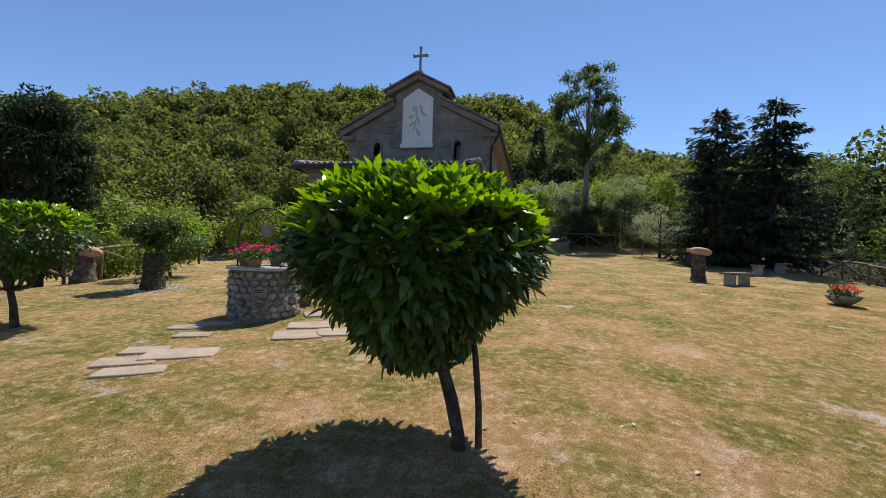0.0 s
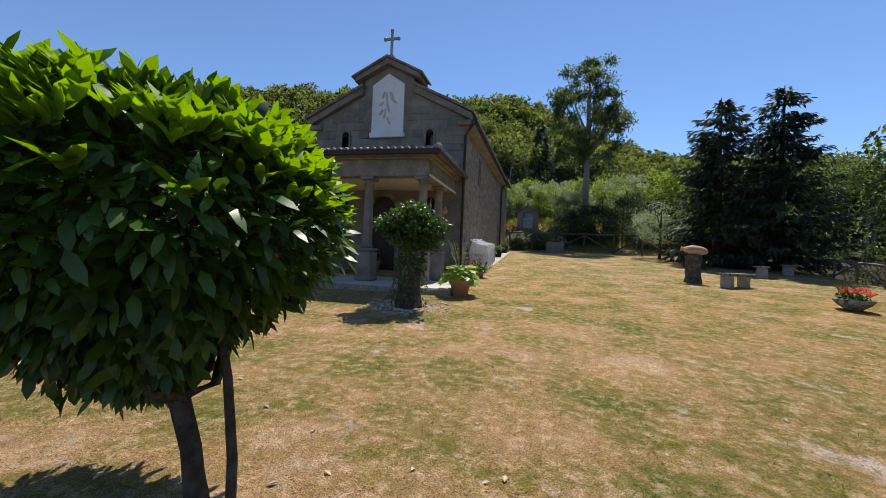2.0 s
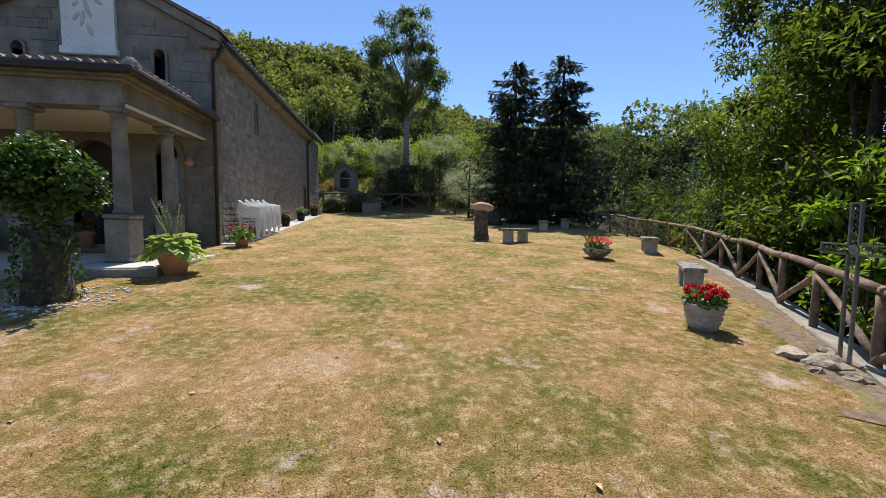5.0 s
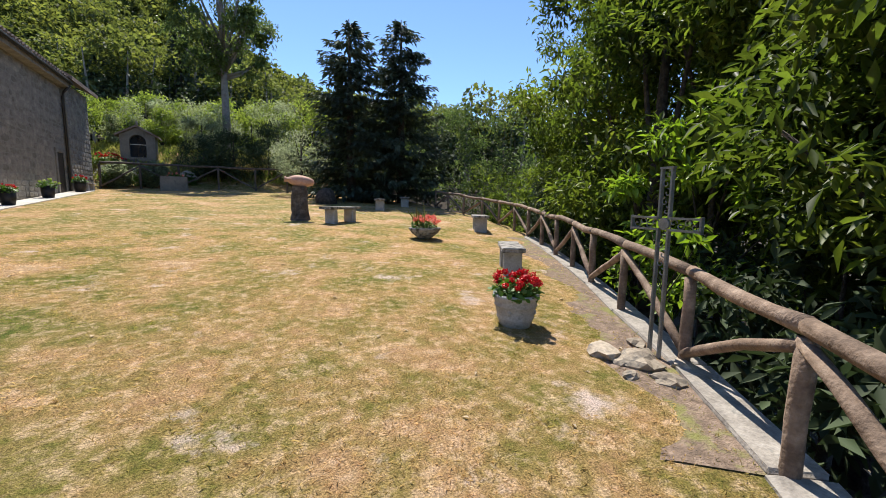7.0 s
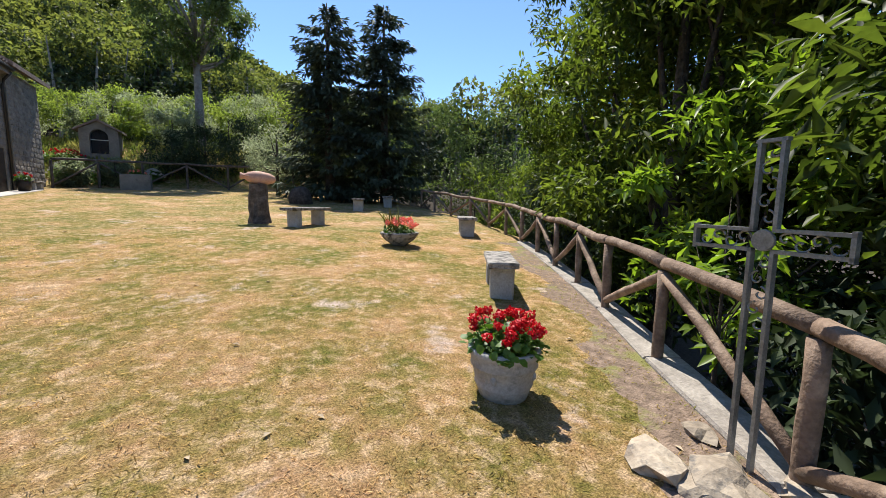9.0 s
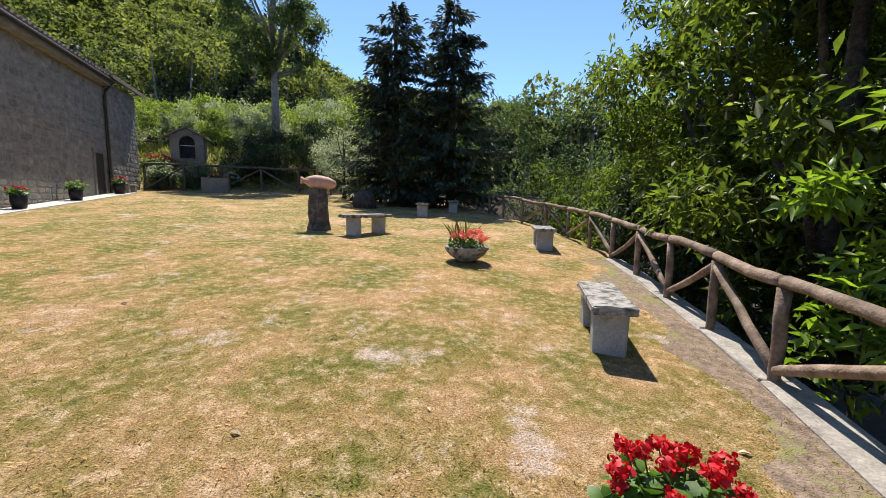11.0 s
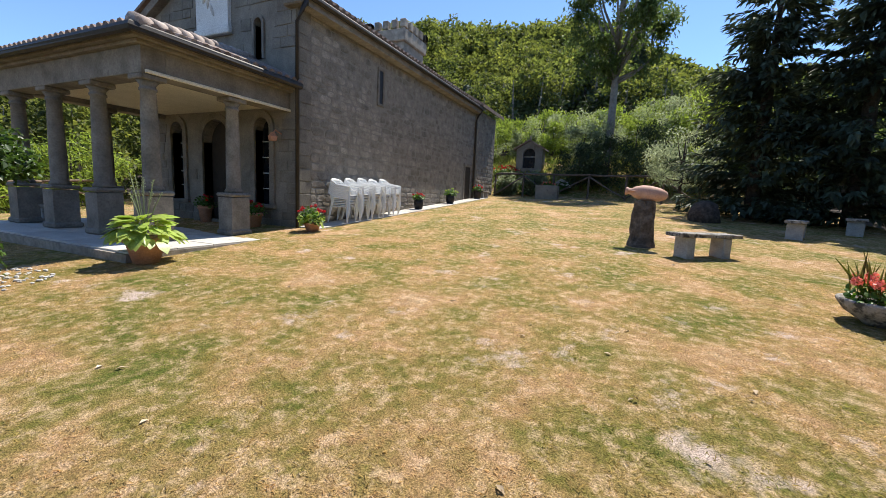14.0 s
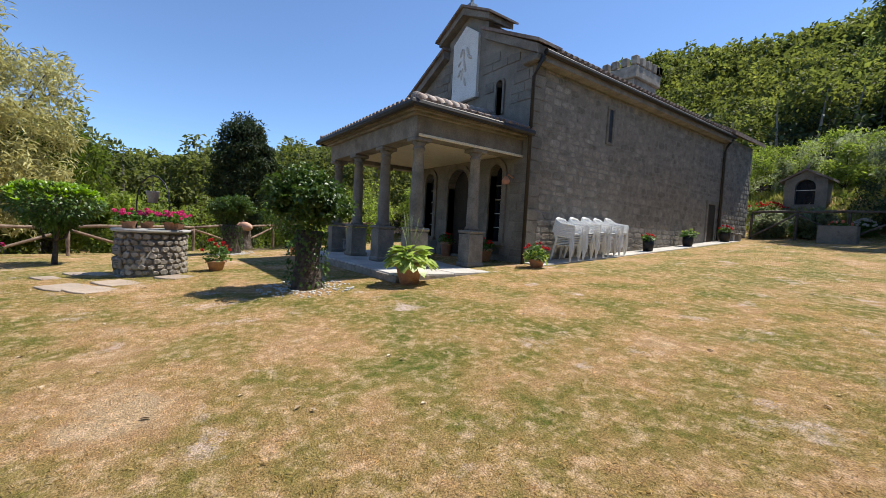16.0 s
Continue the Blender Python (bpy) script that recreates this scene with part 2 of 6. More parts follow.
LEAFGREEN = material("geranium_leaf", [(0.06, 0.13, 0.02), (0.11, 0.2, 0.03)], 6, 0.5, 0.05, 40, island=0.3, translucent=0.35)
GLASS = material("dark_window_glass", [(0.012, 0.013, 0.015), (0.02, 0.022, 0.025)], 4, 0.08, 0.0, 20, spec=0.6)
MUNTIN = material("white_muntin", [(0.5, 0.48, 0.44), (0.6, 0.58, 0.54)], 10, 0.6, 0.05, 50)
BLADES = material("lawn_blade", [(0.12, 0.17, 0.03), (0.22, 0.21, 0.055), (0.4, 0.29, 0.125), (0.52, 0.36, 0.19), (0.62, 0.46, 0.29)], 1.05, 0.95, 0.0, 20, island=0.3, translucent=0.6)
OLD_LOG = material("old_fence_log", [(0.06, 0.045, 0.034), (0.11, 0.085, 0.066), (0.18, 0.15, 0.125)], 7, 0.9, 0.5, 45, per_object=0.2)
SHOOT = material("chestnut_shoot_leaf", [(0.12, 0.2, 0.025), (0.24, 0.34, 0.05)], 3, 0.4, 0.05, 20, island=0.3, translucent=0.5)
WORN = material("worn_earth", [(0.11, 0.078, 0.055), (0.2, 0.14, 0.1), (0.31, 0.225, 0.165)], 14, 0.97, 0.9, 70, spots=((0.2, 0.19, 0.06), 2.2, 0.52, 0.62))
ROCK = material("weathered_rock", [(0.22, 0.175, 0.13), (0.4, 0.335, 0.255)], 6, 0.95, 0.6, 30, per_object=0.25, spots=((0.12, 0.11, 0.1), 9, 0.55, 0.68))
DRY_LEAF = material("dry_leaf", [(0.35, 0.24, 0.13), (0.55, 0.45, 0.32)], 9, 0.8, 0.0, 40, island=0.3)

# ---- building helpers ----


def finish(me, m, smooth=False):
    for one in (m if isinstance(m, (list, tuple)) else [m]):
        me.materials.append(one)
    if smooth:
        me.polygons.foreach_set("use_smooth", [True] * len(me.polygons))
    me.update()
    return me


def part(name, bm, m, parent=None, label="", smooth=False):
    """Links a bmesh as one mesh object, under a thing or a part where one is given."""
    me = bpy.data.meshes.new(name)
    bm.to_mesh(me)
    bm.free()
    ob = new(name, finish(me, m, smooth))
    if parent:
        ob.parent = parent
    if label:
        tagged(ob, label)
    return ob


def part_mesh(name, me, parent=None, m=None, label=""):
    ob = new(name, me)
    if parent:
        ob.parent = parent
    if m is not None:
        ob.matrix_basis = m
    if label:
        tagged(ob, label)
    return ob


def thing(name, m, label, category, group="", kind=""):
    ob = new(name)
    ob.empty_display_size = 0.2
    ob.matrix_basis = m
    return tagged(ob, label, category, group, kind)


def box(bm, x0, x1, y0, y1, z0, z1, bevel=0.0):
    r = bmesh.ops.create_cube(bm, size=1.0, matrix=Matrix.Translation(((x0 + x1) / 2, (y0 + y1) / 2, (z0 + z1) / 2)) @ Matrix.Diagonal((x1 - x0, y1 - y0, z1 - z0, 1)))
    if bevel:
        edges = {e for v in r["verts"] for e in v.link_edges}
        bmesh.ops.bevel(bm, geom=list(edges), offset=bevel, segments=1, affect="EDGES", profile=0.5)
    return bm


def boxed(*a, **k):
    return box(bmesh.new(), *a, **k)


def lathe(bm, profile, seg=20, at=(0, 0, 0), sx=1.0, sy=1.0, jitter=0.0, cap=True):
    """Turns a profile of (radius, height) about the upright axis."""
    rings = []
    for r, z in profile:
        rings.append([bm.verts.new((at[0] + sx * r * math.cos(2 * math.pi * i / seg) + random.uniform(-jitter, jitter), at[1] + sy * r * math.sin(2 * math.pi * i / seg) + random.uniform(-jitter, jitter), at[2] + z)) for i in range(seg)])
    for a, b in zip(rings, rings[1:]):
        for i in range(seg):
            bm.faces.new((a[i], a[(i + 1) % seg], b[(i + 1) % seg], b[i]))
    if cap:
        bm.faces.new(rings[0][::-1])
        bm.faces.new(rings[-1])
    return bm


def tube(bm, pts, radii, seg=8, jitter=0.0):
    """A tapered tube along points."""
    pts = [Vector(p) for p in pts]
    if not hasattr(radii, "__len__"):
        radii = [radii] * len(pts)
    rings = []
    for i, p in enumerate(pts):
        d = (pts[min(i + 1, len(pts) - 1)] - pts[max(i - 1, 0)]).normalized()
        u = d.cross(Vector((0.31, 0.17, 0.93)) if abs(d.z) < 0.9 else Vector((1, 0.2, 0))).normalized()
        w = d.cross(u)
        rings.append([bm.verts.new(p + (u * math.cos(2 * math.pi * k / seg) + w * math.sin(2 * math.pi * k / seg)) * radii[i] * (1 + random.uniform(-jitter, jitter))) for k in range(seg)])
    for a, b in zip(rings, rings[1:]):
        for k in range(seg):
            bm.faces.new((a[k], a[(k + 1) % seg], b[(k + 1) % seg], b[k]))
    bm.faces.new(rings[0][::-1])
    bm.faces.new(rings[-1])
    return bm


def prism(bm, outline, y0, y1):
    """An outline in x and z pushed from y0 to y1."""
    a = [bm.verts.new((x, y0, z)) for x, z in outline]
    b = [bm.verts.new((x, y1, z)) for x, z in outline]
    n = len(outline)
    bm.faces.new(a)
    bm.faces.new(b[::-1])
    for i in range(n):
        bm.faces.new((a[i], b[i], b[(i + 1) % n], a[(i + 1) % n]))
    bmesh.ops.recalc_face_normals(bm, faces=bm.faces)
    return bm


def arch(w, h, n=10):
    """Outline of a round-headed opening: width, full height, from the sill up."""
    r = w / 2
    return [(-r, 0), (r, 0)] + [(r * math.cos(math.pi * i / n), h - r + r * math.sin(math.pi * i / n)) for i in range(n + 1)]


def leaf_mesh(name, centres, along, up, length, width, m, fold=0.25):
    """One mesh of small folded leaves: base, two sides, tip. All arrays have one row a leaf."""
    c, a, u = (np.asarray(v, float) for v in (centres, along, up))
    n = len(c)
    a = a / (np.linalg.norm(a, axis=1, keepdims=True) + 1e-9)
    s = np.cross(a, u)
    s /= np.linalg.norm(s, axis=1, keepdims=True) + 1e-9
    w = np.cross(s, a)
    length = np.broadcast_to(np.asarray(length, float), (n,))[:, None]
    width = np.broadcast_to(np.asarray(width, float), (n,))[:, None]
    v = np.empty((n, 4, 3))
    v[:, 0] = c
    v[:, 1] = c + a * length * 0.5 + s * width * 0.5 + w * width * fold
    v[:, 2] = c + a * length - w * length * 0.12
    v[:, 3] = c + a * length * 0.5 - s * width * 0.5 + w * width * fold
    f = (np.arange(n)[:, None] * 4 + np.array([0, 1, 2, 0, 2, 3])[None]).ravel()
    me = bpy.data.meshes.new(name)
    me.vertices.add(n * 4)
    me.vertices.foreach_set("co", v.ravel())
    me.loops.add(n * 6)
    me.loops.foreach_set("vertex_index", f.astype(np.int32))
    me.polygons.add(n * 2)
    me.polygons.foreach_set("loop_start", np.arange(0, n * 6, 3, dtype=np.int32))
    me.polygons.foreach_set("loop_total", np.full(n * 2, 3, dtype=np.int32))
    me.update(calc_edges=True)
    me.validate()
    return finish(me, m)


def oval_mesh(name, centres, along, up, length, width, m, curl=0.18):
    """As leaf_mesh, with broad oval leaves of six corners each, curling down at the tip."""
    c, a, u = (np.asarray(v, float) for v in (centres, along, up))
    n = len(c)
    a = a / (np.linalg.norm(a, axis=1, keepdims=True) + 1e-9)
    s = np.cross(a, u)
    s /= np.linalg.norm(s, axis=1, keepdims=True) + 1e-9
    w = np.cross(s, a)
    length = np.broadcast_to(np.asarray(length, float), (n,))[:, None]
    width = np.broadcast_to(np.asarray(width, float), (n,))[:, None]
    v = np.empty((n, 6, 3))
    v[:, 0] = c
    for i, (f, k) in enumerate(((0.32, 0.45), (0.7, 0.42))):
        rise = w * length * (0.06 if i == 0 else 0.02 - curl * 0.4)
        v[:, 1 + i] = c + a * length * f + s * width * k + rise
        v[:, 3 + i] = c + a * length * f - s * width * k + rise
    v[:, 5] = c + a * length - w * length * curl
    f = (np.arange(n)[:, None] * 6 + np.array([0, 1, 3, 1, 2, 4, 1, 4, 3, 2, 5, 4])[None]).ravel()
    me = bpy.data.meshes.new(name)
    me.vertices.add(n * 6)
    me.vertices.foreach_set("co", v.ravel())
    me.loops.add(n * 12)
    me.loops.foreach_set("vertex_index", f.astype(np.int32))
    me.polygons.add(n * 4)
    me.polygons.foreach_set("loop_start", np.arange(0, n * 12, 3, dtype=np.int32))
    me.polygons.foreach_set("loop_total", np.full(n * 4, 3, dtype=np.int32))
    me.update(calc_edges=True)
    me.validate()
    return finish(me, m, True)


def unit(n):
    v = rng.normal(size=(n, 3))
    return v / np.linalg.norm(v, axis=1, keepdims=True)


def crown_mesh(name, clumps, per, size, m, aspect=0.45, spread=0.75, droop=0.2, shell=0.5):
    """Leaves round clump centres (x, y, z, radius), thicker towards the clumps' outsides."""
    cl = np.asarray(clumps, float)
    k = len(cl)
    d = unit(k * per)
    rr = np.repeat(cl[:, 3], per) * (shell + (1 - shell) * rng.random(k * per)) * (0.85 + 0.3 * rng.random(k * per))
    c = np.repeat(cl[:, :3], per, 0) + d * rr[:, None] * np.array([1, 1, 0.8])
    a = d * (1 - spread) + unit(k * per) * spread
    a[:, 2] -= droop
    u = unit(k * per) * 0.7 + np.array([0, 0, 1.0])
    ln = size * (0.65 + 0.7 * rng.random(k * per))
    return leaf_mesh(name, c, a, u, ln, ln * aspect, m)


def ellipsoid_clumps(n, centre, radii, r0, r1, shell=0.55):
    d = unit(n) * (shell + (1 - shell) * rng.random(n))[:, None] ** 0.7
    c = np.asarray(centre) + d * np.asarray(radii)
    return np.column_stack([c, r0 + (r1 - r0) * rng.random(n)])


def ground_z(x, y):
    """The lawn's height: a gentle quadratic slope, level outside it."""
    x, y = min(max(x, -12.0), 14.0), min(max(y, -17.0), 16.0)
    rise = 0.009 * max(0.0, -6.0 - y) ** 1.5 * (1 - ramp(x, 2.5, 6.0))
    return rise + 0.110534 + 0.006326 * x + 0.0672 * y - 0.001233 * x * x + 0.000502 * x * y + 0.00035 * y * y

# ---- ground ----
FENCE_EAST = [(6.3, -11.8), (7.45, -10.3), (8.3, -9.35), (9.08, -8.35), (9.8, -7.2), (10.52, -6.12), (11.08, -5.2), (11.65, -4.2), (12.25, -3.1), (12.85, -1.9), (13.4, -0.6), (13.85, 0.8), (14.15, 2.3), (14.25, 3.8), (14.3, 5.2), (14.4, 6.6)]
HILL = [(-180, 2.0), (-70, 3.0), (-50, 7.0), (-36, 10.0), (-19, 14.0), (-5, 19.0), (2, 22.5), (7, 24.5), (24, 25.5), (40, 23.6), (50, 20.5), (60, 17.0), (75, 11.0), (86, 8.5), (94, 7.0), (99, 6.0), (108, 3.5), (125, 2.0), (180, 2.0)]


def ramp(v, a, b):
    k = min(max((v - a) / (b - a), 0.0), 1.0)
    return k * k * (3 - 2 * k)


def terrain(x, y):
    """The whole land: the lawn, the drop past the fence, the bank behind it and the wooded hill."""
    z = ground_z(x, y)
    fx = float(np.interp(y, [p[1] for p in FENCE_EAST], [p[0] for p in FENCE_EAST]))
    if y > -16:
        past = x - fx - 0.3
        if past > 0:
            z -= min(2.6, past * 0.9) * (1 - ramp(y, 8, 15))
    if x < -11:
        z -= ramp(-x, 11, 22) * 1.5
    z += ramp(y, 14.8, 20.5) * 2.4 * (1 - ramp(x, 9, 16)) * ramp(x, -12, -6)
    r = math.hypot(x, y)
    az = math.degrees(math.atan2(-x, y))
    crest = math.tan(radians(float(np.interp(az, [h[0] for h in HILL], [h[1] for h in HILL])))) * 107 - 7
    z += ramp(r, 24, 125) * max(crest, 0)
    return z


def build_ground():
    def axis(lo, hi, far):
        core = list(np.arange(lo, hi + 0.01, 0.5))
        out = []
        step, v = 0.8, core[-1]
        while v < far:
            v += step
            out.append(v)
            step *= 1.13
        left = []
        step, v = 0.8, core[0]
        while v > -far:
            v -= step
            left.append(v)
            step *= 1.13
        return left[::-1] + core + out
    xs, ys = axis(-12, 18, 900), axis(-15, 24, 900)
    verts = [(x, y, terrain(x, y)) for y in ys for x in xs]
    w = len(xs)
    faces = [(j * w + i, j * w + i + 1, (j + 1) * w + i + 1, (j + 1) * w + i) for j in range(len(ys) - 1) for i in range(w - 1)]
    me = bpy.data.meshes.new("ground")
    me.from_pydata(verts, [], faces)
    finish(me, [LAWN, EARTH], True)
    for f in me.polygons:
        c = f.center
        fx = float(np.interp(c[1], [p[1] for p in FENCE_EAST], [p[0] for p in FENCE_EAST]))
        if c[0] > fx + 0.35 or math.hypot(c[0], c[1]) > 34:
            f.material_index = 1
    return tagged(new("ground", me), "sunburnt patchy lawn sloping gently towards a fence", "ground", kind="structure")


build_ground()

# ---- church ----
church = thing("church", Matrix.Diagonal((0.935, 1.0, 1.0, 1.0)), "small grey stone country church with a columned front porch", "church")
CX, CW, CL = -3.0, 6.0, 12.1
EAVE, RIDGE = 5.35, 7.0


def cut_wall(name, outline, holes, y0, y1, m, parent, label=""):
    """A wall in the x-z plane with round-headed or square holes through it, bridged by triangulation."""
    bm = bmesh.new()
    loops = [outline] + holes
    edges = []
    for lp in loops:
        vs = [bm.verts.new((x, y0, z)) for x, z in lp]
        edges += [bm.edges.new((vs[i], vs[(i + 1) % len(vs)])) for i in range(len(vs))]
    bmesh.ops.triangle_fill(bm, edges=edges, use_beauty=True)
    ret = bmesh.ops.extrude_face_region(bm, geom=list(bm.faces))
    bmesh.ops.translate(bm, verts=[g for g in ret["geom"] if isinstance(g, bmesh.types.BMVert)], vec=(0, y1 - y0, 0))
    bmesh.ops.recalc_face_normals(bm, faces=bm.faces)
    return part(name, bm, m, parent, label)


def moved(outline, x, z):
    return [(a + x, b + z) for a, b in outline]


DOOR_X, WIN_XS, SLIT_XS = -3.05, (-1.22, -4.78), (-1.3, -4.72)
front = [(-6.0, -0.3), (0.0, -0.3), (0.0, 5.5), (-2.0, 6.45), (-2.0, 6.95), (-3.0, 7.42), (-4.0, 6.95), (-4.0, 6.45), (-6.0, 5.5)]
holes = [moved(arch(1.15, 2.78), DOOR_X, 0.0)] + [moved(arch(0.56, 2.15), x, 0.62) for x in WIN_XS] + [moved(arch(0.28, 0.95), x, 4.15) for x in SLIT_XS]
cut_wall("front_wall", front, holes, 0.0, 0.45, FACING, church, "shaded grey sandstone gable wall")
# side walls: built along x, turned to run along y
side_m = pose(0, 0, 0, 0, 0, 90)
side = cut_wall("side_wall", [(0.45, -0.3), (CL, -0.3), (CL, EAVE), (0.45, EAVE)], [moved(arch(0.2, 0.9), 3.48, 3.85), [(10.9, 0.75), (11.6, 0.75), (11.6, 2.5), (10.9, 2.5)]], 0.0, 0.5, MORTAR, church, "long rubble side wall")
side.matrix_basis = side_m
part("side_wall", boxed(-6.0, -5.5, 0.45, CL, -0.3, EAVE), MORTAR, church)
part("back_wall", boxed(-6.1, 0.12, CL, CL + 2.9, -0.3, EAVE + 0.05), MORTAR, church, "square stone choir at the back")
# nave roof, two slopes with thickness, eave boards
for sgn, nm in ((1, "roof"), (-1, "roof")):
    bm = bmesh.new()
    x_eave = CX + sgn * (CW / 2 + 0.32)
    z_eave = EAVE + 0.02
    prism(bm, [(CX, RIDGE), (x_eave, z_eave), (x_eave, z_eave + 0.16), (CX, RIDGE + 0.16)], 0.46, CL + 0.1)
    part(nm, bm, TILE, church, "old brown clay tile roof")
    for i in range(int((CL - 0.4) / 0.24)):
        y = 0.5 + i * 0.24
        part("roof_tile", tube(bmesh.new(), [(CX + sgn * 0.1, y, RIDGE + 0.15), (x_eave + sgn * 0.04, y, z_eave + 0.16)], 0.085, 6), TILE, church)
    bm = bmesh.new()
    tube(bm, [(x_eave + sgn * 0.06, 0.0, z_eave + 0.02), (x_eave + sgn * 0.06, CL, z_eave + 0.02)], 0.075, 8)
    part("gutter", bm, DARK_METAL, church, "dark metal eaves gutter")
    bm = boxed(min(CX + sgn * CW / 2, x_eave), max(CX + sgn * CW / 2, x_eave), 0.05, CL, EAVE - 0.16, EAVE)
    part("eaves_cornice", bm, STONE, church, "pale stone cornice under the eaves")
# choir roof
bm = bmesh.new()
prism(bm, [(CX, RIDGE + 0.35), (0.5, EAVE + 0.12), (0.5, EAVE + 0.28), (CX, RIDGE + 0.52), (-6.5, EAVE + 0.28), (-6.5, EAVE + 0.12)], CL - 0.3, CL + 3.3)
part("choir_roof", bm, TILE, church)
bm = bmesh.new()
prism(bm, [(-6.05, EAVE), (0.1, EAVE), (0.1, EAVE + 0.2), (CX, RIDGE + 0.33), (-6.05, EAVE + 0.2)], CL - 0.25, CL - 0.02)
part("choir_gable", bm, RUBBLE, church)
# raking cornices and pediment of the front
for sgn in (1, -1):
    bm = bmesh.new()
    prism(bm, [(CX + sgn * 1.0, 6.42), (CX + sgn * 3.3, 5.33), (CX + sgn * 3.3, 5.55), (CX + sgn * 1.0, 6.66)], -0.22, 0.5)
    part("raking_cornice", bm, STONE, church, "moulded stone raking cornice")
    bm = bmesh.new()
    prism(bm, [(CX + sgn * 0.95, 6.67), (CX + sgn * 3.38, 5.56), (CX + sgn * 3.38, 5.64), (CX + sgn * 0.95, 6.76)], -0.3, 0.6)
    part("coping_tiles", bm, TILE, church)
    bm = bmesh.new()
    prism(bm, [(CX, 7.42), (CX + sgn * 1.3, 6.84), (CX + sgn * 1.3, 7.0), (CX, 7.62)], -0.25, 0.7)
    part("pediment_cornice", bm, STONE, church, "stone cornice of the raised pediment")
    bm = bmesh.new()
    prism(bm, [(CX, 7.63), (CX + sgn * 1.42, 6.97), (CX + sgn * 1.42, 7.03), (CX, 7.7)], -0.34, 0.8)
    part("pediment_tiles", bm, TILE, church)
    part("cornice_return", boxed(CX + sgn * 3.0 - 0.28, CX + sgn * 3.0 + 0.28, -0.2, -0.003, 5.18, 5.36, 0.03), STONE, church)
part("raised_block", boxed(-3.98, -2.02, 0.452, 0.9, 6.4, 6.93), FACING, church)
# cross on the gable
bm = bmesh.new()
box(bm, -3.12, -2.88, -0.05, 0.2, 7.66, 7.82)
box(bm, -3.045, -2.955, 0.03, 0.12, 7.82, 8.72, 0.015)
box(bm, -3.25, -2.75, 0.035, 0.115, 8.4, 8.49, 0.015)
for cx, cz in ((-3.27, 8.445), (-2.73, 8.445), (-3.0, 8.74)):
    box(bm, cx - 0.06, cx + 0.06, 0.025, 0.125, cz - 0.06, cz + 0.06, 0.02)
part("gable_cross", bm, IRON, church, "grey stone cross on the gable")
# white marble relief panel
panel = part("relief_panel", prism(bmesh.new(), [(-3.62, 5.02), (-2.34, 5.02), (-2.34, 6.72), (-2.98, 7.12), (-3.62, 6.72)], -0.1, -0.003), MARBLE, church, "white marble panel with a carved relief")
part("panel_base", boxed(-3.68, -2.28, -0.15, -0.003, 4.84, 5.02, 0.02), MARBLE, panel)
for i, (x, z, a, l) in enumerate(((-3.18, 6.35, 20, 0.28), (-3.05, 6.3, -10, 0.36), (-2.85, 6.35, -35, 0.3), (-3.25, 6.05, 50, 0.22), (-2.98, 5.95, -20, 0.5), (-2.75, 6.15, -55, 0.34), (-3.1, 5.7, 10, 0.4), (-2.95, 5.45, -25, 0.34), (-3.25, 5.75, 35, 0.24))):
    mm = Matrix.Translation((x, -0.1, z)) @ pose(0, 0, 0, 0, a, 0) @ Matrix.Diagonal((0.055, 0.035, l / 2, 1))
    bm = bmesh.new()
    bmesh.ops.create_icosphere(bm, subdivisions=2, radius=1.0, matrix=mm)
    part("carved_relief", bm, RELIEF, panel, "worn stylised carving", True)
# openings
for x, w, h, z, nm in ((DOOR_X, 1.15, 2.78, 0.0, "door"), (WIN_XS[0], 0.56, 2.15, 0.62, "window"), (WIN_XS[1], 0.56, 2.15, 0.62, "window"), (SLIT_XS[0], 0.28, 0.95, 4.15, "window"), (SLIT_XS[1], 0.28, 0.95, 4.15, "window")):
    holder = part(nm, prism(bmesh.new(), moved(arch(w - 0.004, h - 0.002), x, z + 0.001), 0.24, 0.3), DARK_WOOD if nm == "door" else GLASS, church, "dark wooden door in shadow" if nm == "door" else "dark round-headed window")
    n = 12
    r = w / 2
    d = 0.07 if w < 0.4 else 0.16
    bm = bmesh.new()
    inner = [(-r, 0)] + [(-r * math.cos(math.pi * i / n), h - r + r * math.sin(math.pi * i / n)) for i in range(n + 1)] + [(r, 0)]
    outer = [(-r - d, 0)] + [(-(r + d) * math.cos(math.pi * i / n), h - r + (r + d) * math.sin(math.pi * i / n)) for i in range(n + 1)] + [(r + d, 0)]
    prism(bm, moved(inner, x, z) + moved(outer, x, z)[::-1], -0.06, 0.24)
    part("stone_surround", bm, STONE, holder, "plain dressed stone surround")
    if nm == "window" and w > 0.4:
        bm = bmesh.new()
        box(bm, x - 0.015, x + 0.015, 0.2, 0.235, z + 0.02, z + h - 0.02)
        for k in range(1, 5):
            box(bm, x - r + 0.01, x + r - 0.01, 0.2, 0.235, z + h * k / 5.4 - 0.012, z + h * k / 5.4 + 0.012)
        part("muntins", bm, MUNTIN, holder, "thin pale glazing bars")
        part("sill", boxed(x - r - 0.2, x + r + 0.2, -0.1, 0.24, z - 0.1, z - 0.002, 0.015), STONE, holder)
    if nm == "door":
        for k in (-1, 1):
            part("door_panel", boxed(x + k * 0.28 - 0.2, x + k * 0.28 + 0.2, 0.215, 0.238, 0.2, 1.0, 0.01), DARK_WOOD, holder)
        part("threshold", boxed(x - 0.75, x + 0.75, -0.25, -0.062, 0.02, 0.14, 0.02), STONE, holder)
